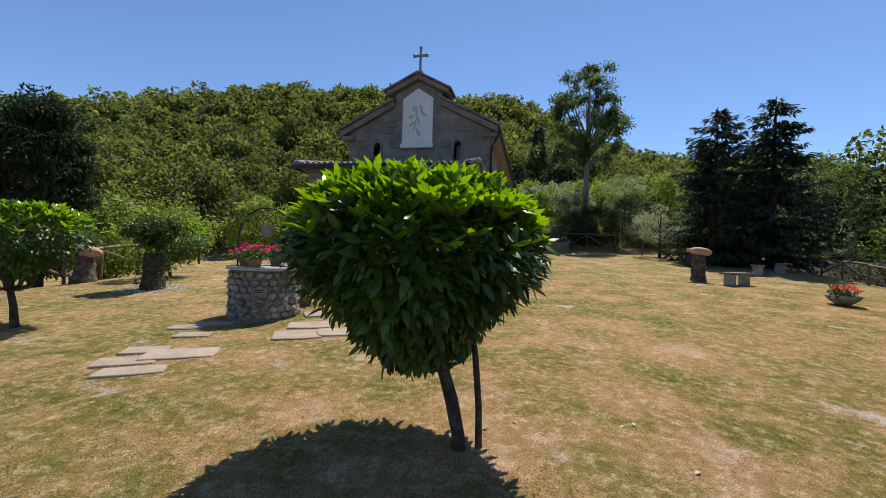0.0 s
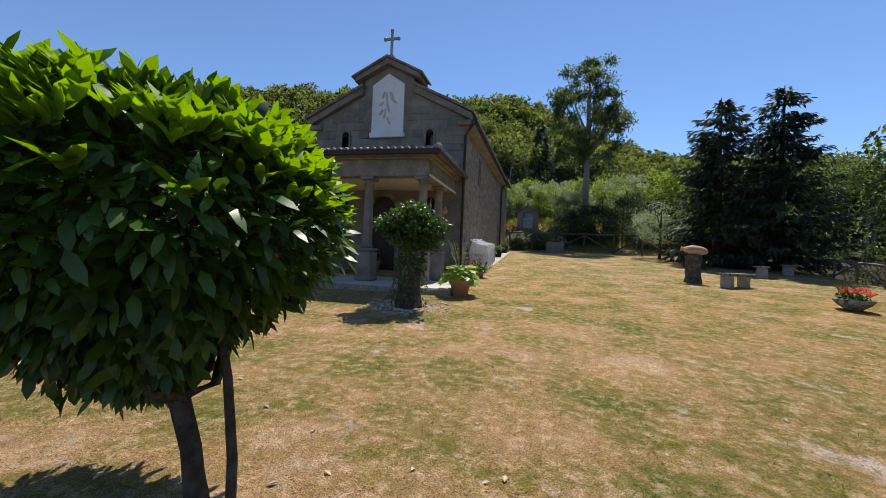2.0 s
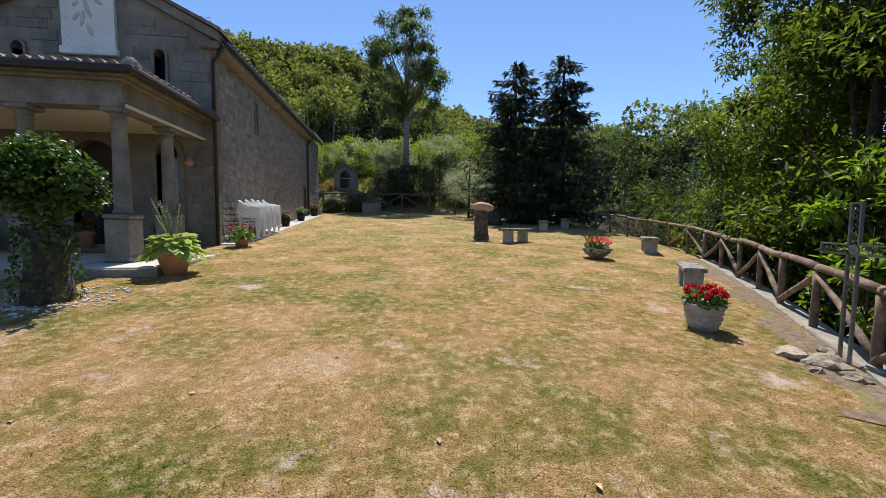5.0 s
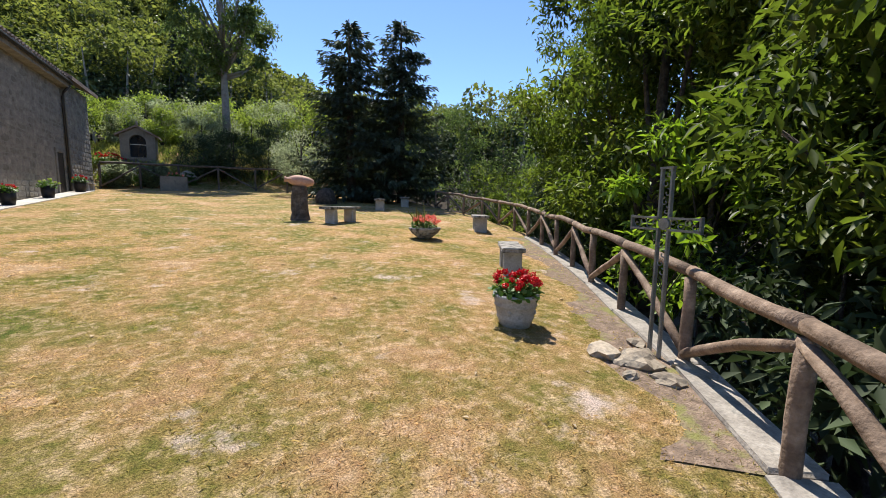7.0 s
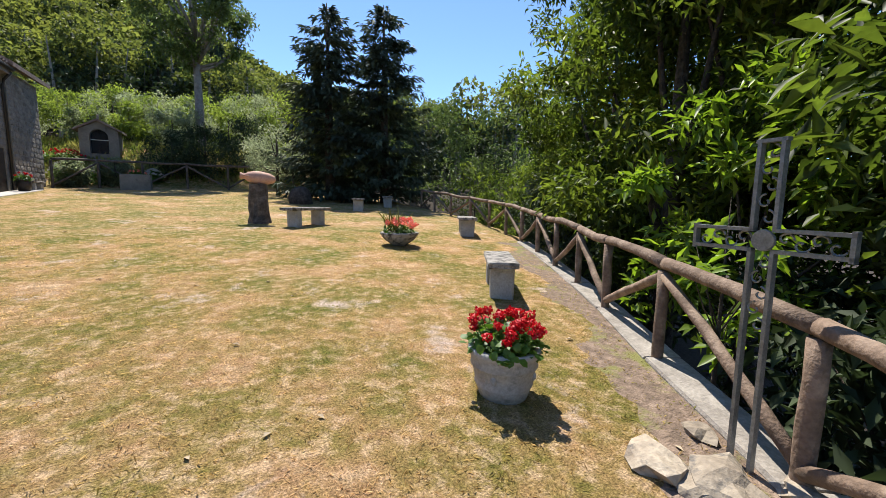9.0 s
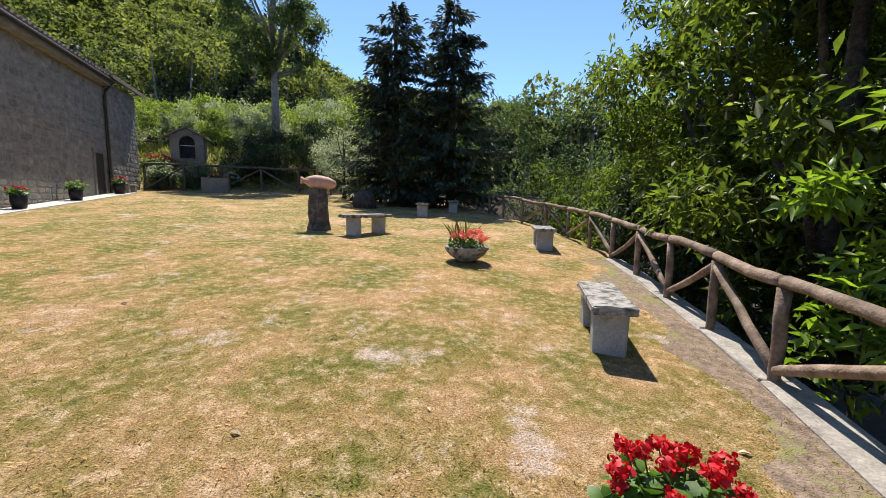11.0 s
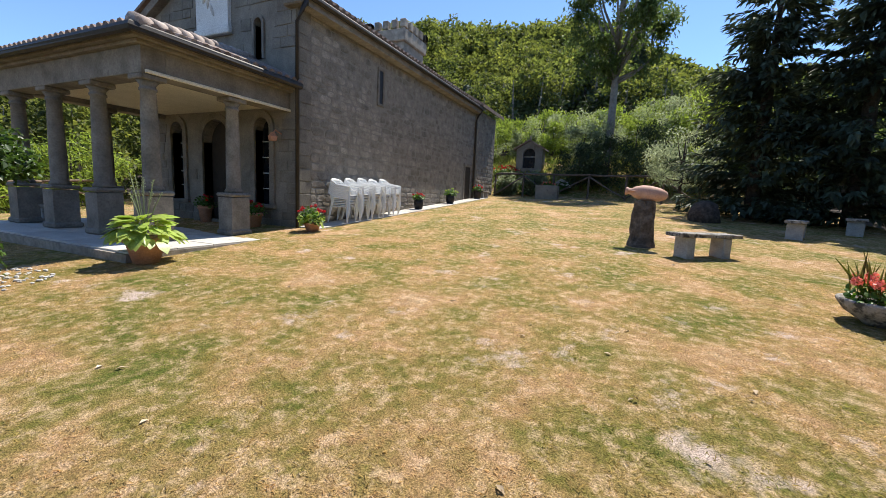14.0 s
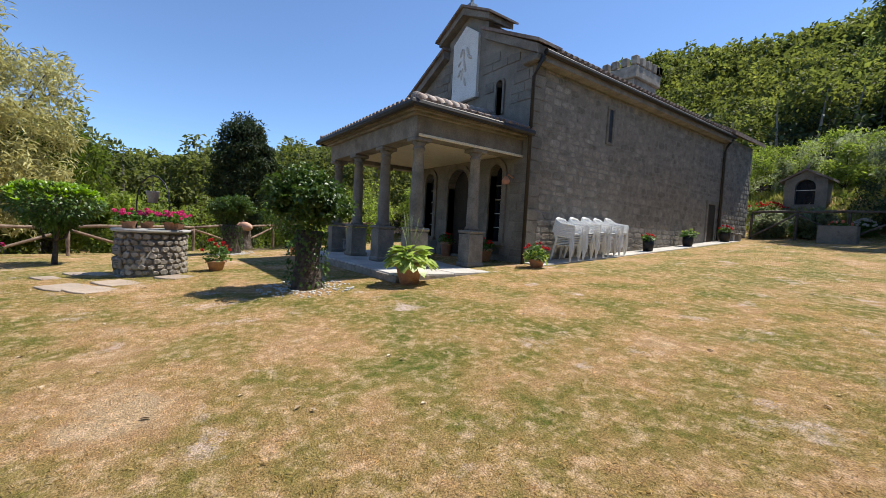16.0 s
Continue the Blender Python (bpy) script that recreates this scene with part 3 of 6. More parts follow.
# black panel proud of the wall, painted in for the slit's unlit inside
slit = part("window", boxed(0.004, 0.02, 3.38, 3.58, 3.8, 4.78), BLACK_IRON, church, "narrow slit window, a black panel for its dark inside")
bm = bmesh.new()
for y0, y1, z0, z1 in ((3.29, 3.378, 3.8, 4.78), (3.582, 3.67, 3.8, 4.78), (3.29, 3.67, 4.782, 4.86), (3.29, 3.67, 3.72, 3.798)):
    box(bm, -0.2, 0.05, y0, y1, z0, z1, 0.01)
part("stone_surround", bm, STONE, slit)
door2 = part("door", boxed(0.004, 0.022, 10.9, 11.6, 0.75, 2.5), DARK_WOOD, church, "dark side door")
bm = bmesh.new()
for y0, y1, z0, z1 in ((10.76, 10.898, 0.65, 2.5), (11.602, 11.74, 0.65, 2.5), (10.72, 11.78, 2.502, 2.66)):
    box(bm, -0.1, 0.055, y0, y1, z0, z1, 0.01)
part("stone_surround", bm, STONE, door2)
# downpipes
for pts in ([(0.36, -0.05, 5.3), (0.2, -0.06, 5.05), (0.07, -0.07, 4.85), (0.07, -0.07, 0.1)], [(0.36, CL - 0.1, 5.3), (0.12, CL - 0.1, 5.0), (0.07, CL - 0.1, 4.8), (0.07, CL - 0.1, 0.35)]):
    part("downpipe", tube(bmesh.new(), pts, 0.05, 8), DARK_METAL, church, "dark metal downpipe", True)
# bell tower with battlements
TX, TY, TW, TZ = -4.75, 11.6, 1.05, 8.75
tower = part("bell_tower", boxed(TX - TW, TX + TW, TY - TW, TY + TW, 4.5, TZ), RUBBLE, church, "square battlemented grey stone bell tower")
part("corbel_course", boxed(TX - TW - 0.14, TX + TW + 0.14, TY - TW - 0.14, TY + TW + 0.14, TZ - 0.25, TZ + 0.35, 0.05), RUBBLE, tower)
for i in range(5):
    for sx, sy in ((i, 0), (i, 4), (0, i), (4, i)):
        if (sx in (0, 4) and sy in (0, 4) and i not in (0, 4)) or (i in (0, 4) and not (sy in (0, 4) and sx == i)):
            continue
        x, y = TX - TW - 0.02 + sx * (2 * TW + 0.04) / 4, TY - TW - 0.02 + sy * (2 * TW + 0.04) / 4
        part("merlon", boxed(x - 0.16, x + 0.16, y - 0.16, y + 0.16, TZ + 0.352, TZ + 0.75, 0.03), RUBBLE, tower)
# no hole is cut: a black plate gives the opening its inner shade
part("belfry_opening", prism(bmesh.new(), moved(arch(0.6, 1.1), TX, TZ - 1.5), TY - TW - 0.004, TY - TW + 0.05), BLACK_IRON, tower, "black plate standing for the unlit belfry opening")

# ---- porch ----
BEAM0, BEAM1, GUT = 2.86, 3.3, 3.45
COLS = [(-0.45, -3.05), (-2.12, -3.05), (-3.88, -3.05), (-5.55, -3.05), (-0.45, -1.42), (-5.55, -1.42)]
for x, y in COLS:
    col = part("column", lathe(bmesh.new(), [(0.18, 0.9), (0.18, 0.95), (0.155, 0.98), (0.148, 1.0), (0.145, 1.5), (0.134, 2.1), (0.12, 2.6), (0.14, 2.61), (0.14, 2.65), (0.123, 2.66), (0.123, 2.7), (0.175, 2.77)], 20, (x, y, 0)), STONE, church, "plain tapering sandstone column", True)
    part("capital", boxed(x - 0.21, x + 0.21, y - 0.21, y + 0.21, 2.772, BEAM0 - 0.003, 0.015), STONE, col)
    bm = boxed(x - 0.22, x + 0.22, y - 0.22, y + 0.22, 0.12, 0.8)
    box(bm, x - 0.26, x + 0.26, y - 0.26, y + 0.26, 0.0, 0.12, 0.03)
    box(bm, x - 0.255, x + 0.255, y - 0.255, y + 0.255, 0.82, 0.9, 0.03)
    part("pedestal", bm, STONE, col, "square stone pedestal")
for x0, x1, y0, y1 in ((-5.75, -0.25, -3.25, -2.85), (-0.65, -0.25, -2.848, -0.003), (-5.75, -5.35, -2.848, -0.003)):
    part("entablature_beam", boxed(x0, x1, y0, y1, BEAM0, BEAM1, 0.008), STONE, church, "plain stone beam of the porch")
bm = bmesh.new()
for e, z0, z1 in ((0.1, BEAM1, BEAM1 + 0.06), (0.2, BEAM1 + 0.06, BEAM1 + 0.13)):
    box(bm, -5.75 - e, -0.25 + e, -3.25 - e, -0.003, z0, z1, 0.01)
part("porch_cornice", bm, STONE, church, "stepped stone cornice")
part("white_moulding", boxed(-0.248, -0.2, -3.2, -0.003, BEAM0, BEAM0 + 0.06, 0.01), PLASTER, church, "pale plaster moulding")
part("porch_ceiling", boxed(-5.348, -0.652, -2.848, -0.003, 2.98, 3.02), PLASTER, church, "cream plastered porch ceiling")
# hipped roof
EX0, EX1, EY = -6.08, 0.08, -3.5
RX0, RX1, RZ = -4.5, -1.5, 4.1
bm = bmesh.new()
low = [bm.verts.new(p) for p in ((EX0, -0.003, GUT), (EX0, EY, GUT), (EX1, EY, GUT), (EX1, -0.003, GUT))]
top = [bm.verts.new(p) for p in ((RX0, -0.003, RZ), (RX1, -0.003, RZ))]
bm.faces.new((low[1], low[2], top[1], top[0]))
bm.faces.new((low[0], low[1], top[0]))
bm.faces.new((low[2], low[3], top[1]))
bm.faces.new((low[0], low[3], low[2], low[1]))
bm.faces.new((low[3], low[0], top[0], top[1]))
part("porch_roof", bm, TILE, church, "low hipped clay tile roof of the porch")
n = 29
for i in range(n + 1):
    bm = bmesh.new()
    x = EX0 + 0.08 + (EX1 - EX0 - 0.16) * i / n
    t = min((x - EX0) / (RX0 - EX0), (EX1 - x) / (EX1 - RX1), 1.0)
    y1 = EY + (-0.01 - EY) * t
    z1 = GUT + (RZ - GUT) * t
    for a, b in ((0, 0.33), (0.33, 0.66), (0.66, 1)):
        tube(bm, [(x, EY - 0.05 + (y1 - EY) * a, GUT + 0.04 + (z1 - GUT) * a), (x, EY - 0.05 + (y1 - EY) * b + 0.05, GUT + 0.015 + (z1 - GUT) * b)], [0.095, 0.078], 8)
    part("roof_tile", bm, TILE, church)
for sx, ex, rx in ((1, EX1, RX1), (-1, EX0, RX0)):
    for i in range(17):
        y = EY + 0.1 + (-0.12 - EY) * i / 16
        t = (y - EY) / (-0.003 - EY)
        part("roof_tile", tube(bmesh.new(), [(ex + sx * 0.05, y, GUT + 0.04), (ex + (rx - ex) * t, y, GUT + 0.02 + (RZ - GUT) * t)], [0.09, 0.078], 8), TILE, church)
    hip = material("pale_hip_tile", [(0.26, 0.2, 0.17), (0.42, 0.36, 0.32)], 5, 0.9, 0.3, 40, per_object=0.2)
    for i in range(11):
        p, q = Vector((ex, EY, GUT + 0.08)), Vector((rx, -0.06, RZ + 0.06))
        part("hip_tile", tube(bmesh.new(), [p.lerp(q, i / 11), p.lerp(q, (i + 1.15) / 11)], [0.13, 0.1], 8), hip, church, smooth=True)
bm = bmesh.new()
tube(bm, [(EX0 - 0.06, -0.02, GUT - 0.02), (EX0 - 0.06, EY - 0.06, GUT - 0.02), (EX1 + 0.06, EY - 0.06, GUT - 0.02), (EX1 + 0.06, -0.02, GUT - 0.02)], 0.08, 8)
part("porch_gutter", bm, DARK_METAL, church, "dark metal gutter round the porch")
# lantern bracket on the facade
bm = bmesh.new()
tube(bm, [(-0.5, -0.003, 2.35), (-0.5, -0.2, 2.42), (-0.5, -0.25, 2.36)], 0.02, 6)
lathe(bm, [(0.09, 0.0), (0.11, 0.1), (0.04, 0.2)], 10, (-0.5, -0.28, 2.16))
lamp = tagged(part("wall_lamp", bm, TERRACOTTA), "small clay wall lamp beside a church window", "lamp")
# porch floor
floor = tagged(new("porch_floor", None), "pale stone paving under the porch", "floor", kind="structure")
floor.matrix_basis = Matrix.Diagonal((0.95, 1.0, 1.0, 1.0))
part("floor_bed", boxed(-6.3, 0.72, -4.1, -0.003, -0.4, -0.03), KERB, floor)

# ---- fences, kerb ----


def log(p, q, r, name, parent, bend=0.0, m=None):
    p, q = Vector(p), Vector(q)
    n = 5
    pts = []
    side = Vector((0, 0, 1)) if abs((q - p).normalized().z) < 0.7 else Vector((1, 0, 0))
    for i in range(n + 1):
        t = i / n
        pts.append(p.lerp(q, t) + side * bend * math.sin(math.pi * t) + Vector((random.uniform(-1, 1), random.uniform(-1, 1), random.uniform(-1, 1))) * r * 0.15)
    return part(name, tube(bmesh.new(), pts, [r * random.uniform(0.9, 1.1) for _ in pts], 9, 0.06), m or LOG, parent, smooth=True)


def log_fence(points, label, height=0.7, r=0.043, m=None):
    f = thing("log_fence", pose(0, 0, 0), label, "fence")
    tops, feet = [], []
    for x, y in points:
        z = ground_z(x, y) + 0.05
        feet.append(Vector((x, y, z)))
        tops.append(Vector((x, y, z + height)))
        log((x, y, z - 0.35), (x, y, z + height - 0.02), r * 1.05, "post", f, 0.0, m)
    for i in range(len(points) - 1):
        log(tops[i] + Vector((0, 0, 0.03)), tops[i + 1] + Vector((0, 0, 0.03)), r * 1.1, "rail", f, random.uniform(-0.03, 0.03), m)
        a, b = (tops[i], feet[i + 1]) if i % 2 else (feet[i], tops[i + 1])
        up = Vector((0, 0, 0.06))
        log(a + (-up if i % 2 else up), b + (up if i % 2 else -up), r * 0.9, "brace", f, random.uniform(-0.04, 0.04), m)
    return f


log_fence(FENCE_EAST[1:], "rustic brown log fence along a kerb beside the trees")
WEST = [(-8.2, -15.5), (-8.8, -13.6), (-9.4, -11.8), (-10.0, -10.0), (-10.9, -8.2), (-12.0, -6.5), (-13.0, -4.8), (-13.9, -3.0), (-14.6, -1.0), (-15.2, 1.0), (-15.6, 3.2)]
log_fence(WEST, "rustic log fence at the far side of the garden", 0.85, 0.05)
NORTH = [(0.5, 14.4), (2.0, 14.75), (3.6, 15.0), (5.4, 15.0), (7.2, 14.7), (8.8, 14.2), (10.2, 13.4), (11.4, 12.4)]
log_fence(NORTH, "old grey log fence under the bank", 1.15, 0.05, OLD_LOG)
kerb = thing("kerb", pose(0, 0, 0), "weathered concrete kerb under a log fence", "kerb", kind="structure")
for (x0, y0), (x1, y1) in zip(FENCE_EAST[1:9], FENCE_EAST[2:10]):
    d = math.hypot(x1 - x0, y1 - y0)
    yaw = math.degrees(math.atan2(y1 - y0, x1 - x0))
    bm = boxed(0.004, d - 0.004, -0.19, 0.1, -0.3, 0.04, 0.015)
    for v in bm.verts:
        v.co += Vector((random.uniform(-0.006, 0.006), random.uniform(-0.012, 0.012), random.uniform(-0.008, 0.008)))
    ob = part("kerb_stone", bm, KERB, kerb)
    zz = [ground_z(x0, y0), ground_z(x1, y1)]
    ob.matrix_basis = pose(x0, y0, zz[0]) @ pose(0, 0, 0, 0, 0, yaw) @ pose(0, 0, 0, 0, -math.degrees(math.atan2(zz[1] - zz[0], d)), 0)

# ---- trees and shrubs ----


def tree(name, x, y, z, height, radius, label, category="tree", leaf=CHESTNUT, bark=BARK, clumps=60, per=160, size=0.28, trunk=0.2, base=0.3, squash=1.0, lean=(0, 0), aspect=0.35, shell=0.45, group="", limbs=8, clump_r=0.9, kind="", stretch=(1, 1)):
    t = thing(name, pose(x, y, z), label, category, group, kind)
    h0 = height * base
    centre = (lean[0], lean[1], (height + h0) / 2)
    cl = ellipsoid_clumps(clumps, centre, (radius * stretch[0], radius * stretch[1], (height - h0) / 2 * squash), clump_r * 0.6, clump_r * 1.25)
    bm = bmesh.new()
    tube(bm, [(0, 0, -0.3), (lean[0] * 0.15, lean[1] * 0.15, h0 * 0.6), (lean[0] * 0.6, lean[1] * 0.6, (height + h0) / 2), (lean[0], lean[1], height * 0.9)], [trunk * 1.25, trunk, trunk * 0.6, trunk * 0.12], 9, 0.08)
    part("trunk", bm, bark, t, smooth=True)
    bm = bmesh.new()
    pick = cl[rng.permutation(len(cl))[:limbs]]
    for c in pick:
        s = Vector((lean[0] * 0.4, lean[1] * 0.4, h0 + (float(c[2]) - h0) * 0.35))
        e = Vector((float(c[0]), float(c[1]), float(c[2])))
        m = s.lerp(e, 0.5) + Vector((0, 0, -0.08 * (e - s).length))
        tube(bm, [s, m, e], [trunk * 0.45, trunk * 0.28, trunk * 0.08], 6)
    part("branchwork", bm, bark, t, smooth=True)
    part_mesh("crown", crown_mesh("crown", cl, per, size, leaf, aspect, shell=shell), t)
    return t


# the woods beyond the east fence
for x, y, h, r, n in ((11.8, -10.2, 7.5, 2.6, 95), (13.8, -8.2, 8.5, 2.7, 85), (13.9, -4.7, 7.0, 2.0, 60), (16.4, -5.0, 12.5, 3.3, 130), (16.6, -1.3, 12.5, 2.9, 130), (20.2, 0.3, 11.0, 3.2, 120), (19.4, 2.6, 6.0, 2.4, 90), (22.5, 4.5, 6.0, 2.6, 80), (18.0, -9.5, 13.0, 4.0, 150), (23.5, -3.0, 12.0, 3.6, 110), (10.5, -13.5, 7.0, 2.6, 70)):
    tree("chestnut_tree", x, y, terrain(x, y), h + 1.5, r, "leafy green chestnut tree on the slope past the fence", leaf=CHESTNUT, clumps=n, per=230, size=0.2, aspect=0.32, trunk=0.2, base=0.24 if y < -7 else 0.12, group="chestnut trees past the fence", clump_r=0.72, shell=0.35)
tree("chestnut_tree", 12.7, -6.5, terrain(12.7, -6.5), 5.0, 1.5, "young chestnut with bright leaves hanging over the fence", leaf=SHOOT, clumps=30, per=95, size=0.2, aspect=0.3, trunk=0.07, base=0.3, group="chestnut trees past the fence", clump_r=0.42, shell=0.3)
# small ones get the deep green that paints the dark under the trees
for x, y, h, r in ((12.9, -7.3, 2.6, 0.9), (14.6, -3.9, 2.4, 1.1), (15.6, -1.6, 2.6, 1.1), (16.6, 1.0, 2.8, 1.1), (17.8, 3.6, 3.0, 1.2), (18.6, 6.4, 3.2, 1.3), (11.2, -8.6, 2.2, 0.9), (9.8, -9.9, 2.0, 0.9)):
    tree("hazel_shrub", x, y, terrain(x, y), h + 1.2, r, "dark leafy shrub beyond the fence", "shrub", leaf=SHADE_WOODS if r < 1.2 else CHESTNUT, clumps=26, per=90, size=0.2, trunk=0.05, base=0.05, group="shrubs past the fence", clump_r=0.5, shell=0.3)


def fir(x, y, z, h, r, label):
    """Drooping whorls of needled boughs round a straight trunk."""
    t = thing("spruce_tree", pose(x, y, z), label, "tree", "spruces at the lawn's edge")
    part("trunk", tube(bmesh.new(), [(0, 0, -0.3), (0, 0, h * 0.5), (0, 0, h)], [0.24, 0.16, 0.02], 9), BARK, t, smooth=True)
    C, A, U, S = [], [], [], []
    levels = int(h * 3.1)
    for i in range(levels):
        f = i / levels
        zz = 0.5 + (h - 0.5) * f
        reach = r * (1 - f) ** 0.56 * random.uniform(0.65, 1.12) + 0.12
        for k in range(12 if f < 0.8 else 7):
            a = random.uniform(0, 2 * math.pi)
            L = reach * random.uniform(0.7, 1.1)
            for j in range(int(12 + L * 19)):
                s = random.uniform(0.12, 1.0)
                px, py = math.cos(a) * L * s, math.sin(a) * L * s
                pz = zz - 0.25 * L * s + 0.22 * L * s * s * s
                side = random.uniform(-1, 1) * 0.3 * (1.1 - s)
                C.append((px - math.sin(a) * side, py + math.cos(a) * side, pz + random.uniform(-0.1, 0.05)))
                A.append((math.cos(a) * 0.8 + random.uniform(-0.6, 0.6), math.sin(a) * 0.8 + random.uniform(-0.6, 0.6), random.uniform(-0.7, 0.15)))
                U.append((0.3 * random.uniform(-1, 1), 0.3 * random.uniform(-1, 1), 1))
                S.append(random.uniform(0.22, 0.42))
    S = np.array(S)
    part_mesh("foliage", leaf_mesh("foliage", C, A, U, S, S * 0.33, FIR, 0.15), t)


for x, y, h in ((10.35, -7.35, 1.2), (11.6, -6.1, 1.0)):
    tree("chestnut_shoots", x, y, terrain(x, y), h + 0.6, 0.38, "bright green chestnut shoots beside the log fence", "shrub", leaf=SHOOT, clumps=9, per=20, size=0.15, aspect=0.4, trunk=0.02, base=0.1, group="shoots along the fence", clump_r=0.2, shell=0.2, limbs=10)
fir(11.3, 9.9, ground_z(11.3, 9.9), 8.6, 2.75, "tall dark green spruce with drooping boughs")
fir(13.7, 9.2, ground_z(13.7, 9.2), 8.9, 2.9, "tallest dark green spruce beside another spruce")
tree("ash_tree", 5.9, 20.8, terrain(5.9, 20.8), 13.8, 3.0, "tall open-crowned ash tree on the bank", leaf=ASH, bark=PALE_BARK, clumps=88, per=170, size=0.24, trunk=0.24, base=0.3, aspect=0.42, clump_r=0.72, shell=0.15, limbs=26)
tree("olive_tree", 9.3, 12.2, ground_z(9.3, 12.2), 3.2, 1.5, "small grey-leaved tree by the fence", leaf=GREYLEAF, clumps=30, per=110, size=0.13, trunk=0.08, base=0.3, clump_r=0.5)
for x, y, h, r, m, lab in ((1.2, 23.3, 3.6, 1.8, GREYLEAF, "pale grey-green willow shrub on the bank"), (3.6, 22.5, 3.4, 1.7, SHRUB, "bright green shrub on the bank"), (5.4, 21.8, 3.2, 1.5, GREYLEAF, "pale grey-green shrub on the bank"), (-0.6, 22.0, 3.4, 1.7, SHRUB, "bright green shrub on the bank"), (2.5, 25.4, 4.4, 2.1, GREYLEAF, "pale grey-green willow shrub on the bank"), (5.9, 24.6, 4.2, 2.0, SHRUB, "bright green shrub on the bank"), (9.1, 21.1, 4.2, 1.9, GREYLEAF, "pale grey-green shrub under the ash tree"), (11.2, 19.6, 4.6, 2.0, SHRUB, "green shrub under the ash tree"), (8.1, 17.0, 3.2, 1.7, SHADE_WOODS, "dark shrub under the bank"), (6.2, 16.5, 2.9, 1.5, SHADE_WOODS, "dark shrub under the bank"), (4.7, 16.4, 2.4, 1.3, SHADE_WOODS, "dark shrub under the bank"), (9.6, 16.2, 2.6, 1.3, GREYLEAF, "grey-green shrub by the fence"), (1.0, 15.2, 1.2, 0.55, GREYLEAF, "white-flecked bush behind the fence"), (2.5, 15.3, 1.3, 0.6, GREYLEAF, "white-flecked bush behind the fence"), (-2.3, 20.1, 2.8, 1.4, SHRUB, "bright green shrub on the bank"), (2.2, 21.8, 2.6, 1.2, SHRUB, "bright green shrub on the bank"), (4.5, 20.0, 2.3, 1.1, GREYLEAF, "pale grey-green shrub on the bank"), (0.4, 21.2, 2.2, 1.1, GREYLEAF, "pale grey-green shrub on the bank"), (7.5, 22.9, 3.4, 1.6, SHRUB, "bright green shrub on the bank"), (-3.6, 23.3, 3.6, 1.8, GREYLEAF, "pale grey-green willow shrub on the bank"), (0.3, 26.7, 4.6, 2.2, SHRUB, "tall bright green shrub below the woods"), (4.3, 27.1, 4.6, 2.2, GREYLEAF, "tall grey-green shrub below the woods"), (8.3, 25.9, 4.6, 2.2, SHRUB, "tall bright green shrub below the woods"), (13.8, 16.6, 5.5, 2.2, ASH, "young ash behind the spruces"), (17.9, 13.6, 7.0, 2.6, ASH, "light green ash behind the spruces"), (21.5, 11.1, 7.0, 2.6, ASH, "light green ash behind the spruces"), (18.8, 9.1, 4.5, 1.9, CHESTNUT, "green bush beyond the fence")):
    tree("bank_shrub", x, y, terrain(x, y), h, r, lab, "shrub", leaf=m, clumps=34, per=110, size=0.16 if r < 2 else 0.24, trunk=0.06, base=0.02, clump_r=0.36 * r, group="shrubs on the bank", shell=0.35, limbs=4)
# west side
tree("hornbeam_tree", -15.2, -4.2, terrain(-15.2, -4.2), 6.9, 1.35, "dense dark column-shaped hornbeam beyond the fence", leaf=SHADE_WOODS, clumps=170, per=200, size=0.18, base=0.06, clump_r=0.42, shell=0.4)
tree("flowering_chestnut", -13.5, -13.0, terrain(-13.5, -13), 8.6, 2.9, "chestnut tree covered in cream catkins", leaf=[BLOSSOM], clumps=110, per=230, size=0.26, base=0.1, aspect=0.2, clump_r=0.8)
tree("flowering_chestnut", -16.5, -11.5, terrain(-16.5, -11.5), 6.0, 2.0, "smaller chestnut tree with cream catkins", leaf=[CHESTNUT], clumps=60, per=150, size=0.3, base=0.1, aspect=0.25, clump_r=0.8)
for x, y, h, r in ((-16.5, -1.2, 3.8, 2.0), (-17.5, 3.0, 4.2, 2.2), (-14.5, 6.5, 3.6, 1.9), (-11.5, 9.5, 3.6, 1.8), (-19.5, -7.5, 4.0, 2.2), (-18.0, -15.0, 4.5, 2.4), (-15.0, -9.2, 2.6, 1.4), (-9.6, 4.8, 2.2, 1.1), (-16.0, -17.0, 6.0, 2.4), (-20.5, -3.5, 4.8, 2.4)):
    tree("garden_shrub", x, y, terrain(x, y), h, r, "round light green leafy bush beyond the fence", "shrub", leaf=SHRUB, clumps=40, per=120, size=0.22, trunk=0.07, base=0.02, clump_r=0.4 * r, group="bushes along the far fence", shell=0.35, limbs=4)


def forest():
    """The wooded hill: far crowns, one sheet of stuff."""
    cl = []
    tries = 0
    while len(cl) < 2600 and tries < 60000:
        tries += 1
        az = random.uniform(-62, 128)
        r = 27 + 95 * random.random() ** 0.75
        x, y = -math.sin(radians(az)) * r, math.cos(radians(az)) * r
        if -9 < x < 15 and y < 31 or (x > 9 and y < 16) or (x < 0 and r < 30):
            continue
        s = random.uniform(0.75, 1.25)
        z = terrain(x, y)
        cl.append((x, y, z, r, s))
    return cl


FOREST = forest()


def at_edge(x, r):
    return x > -7 and r < 50


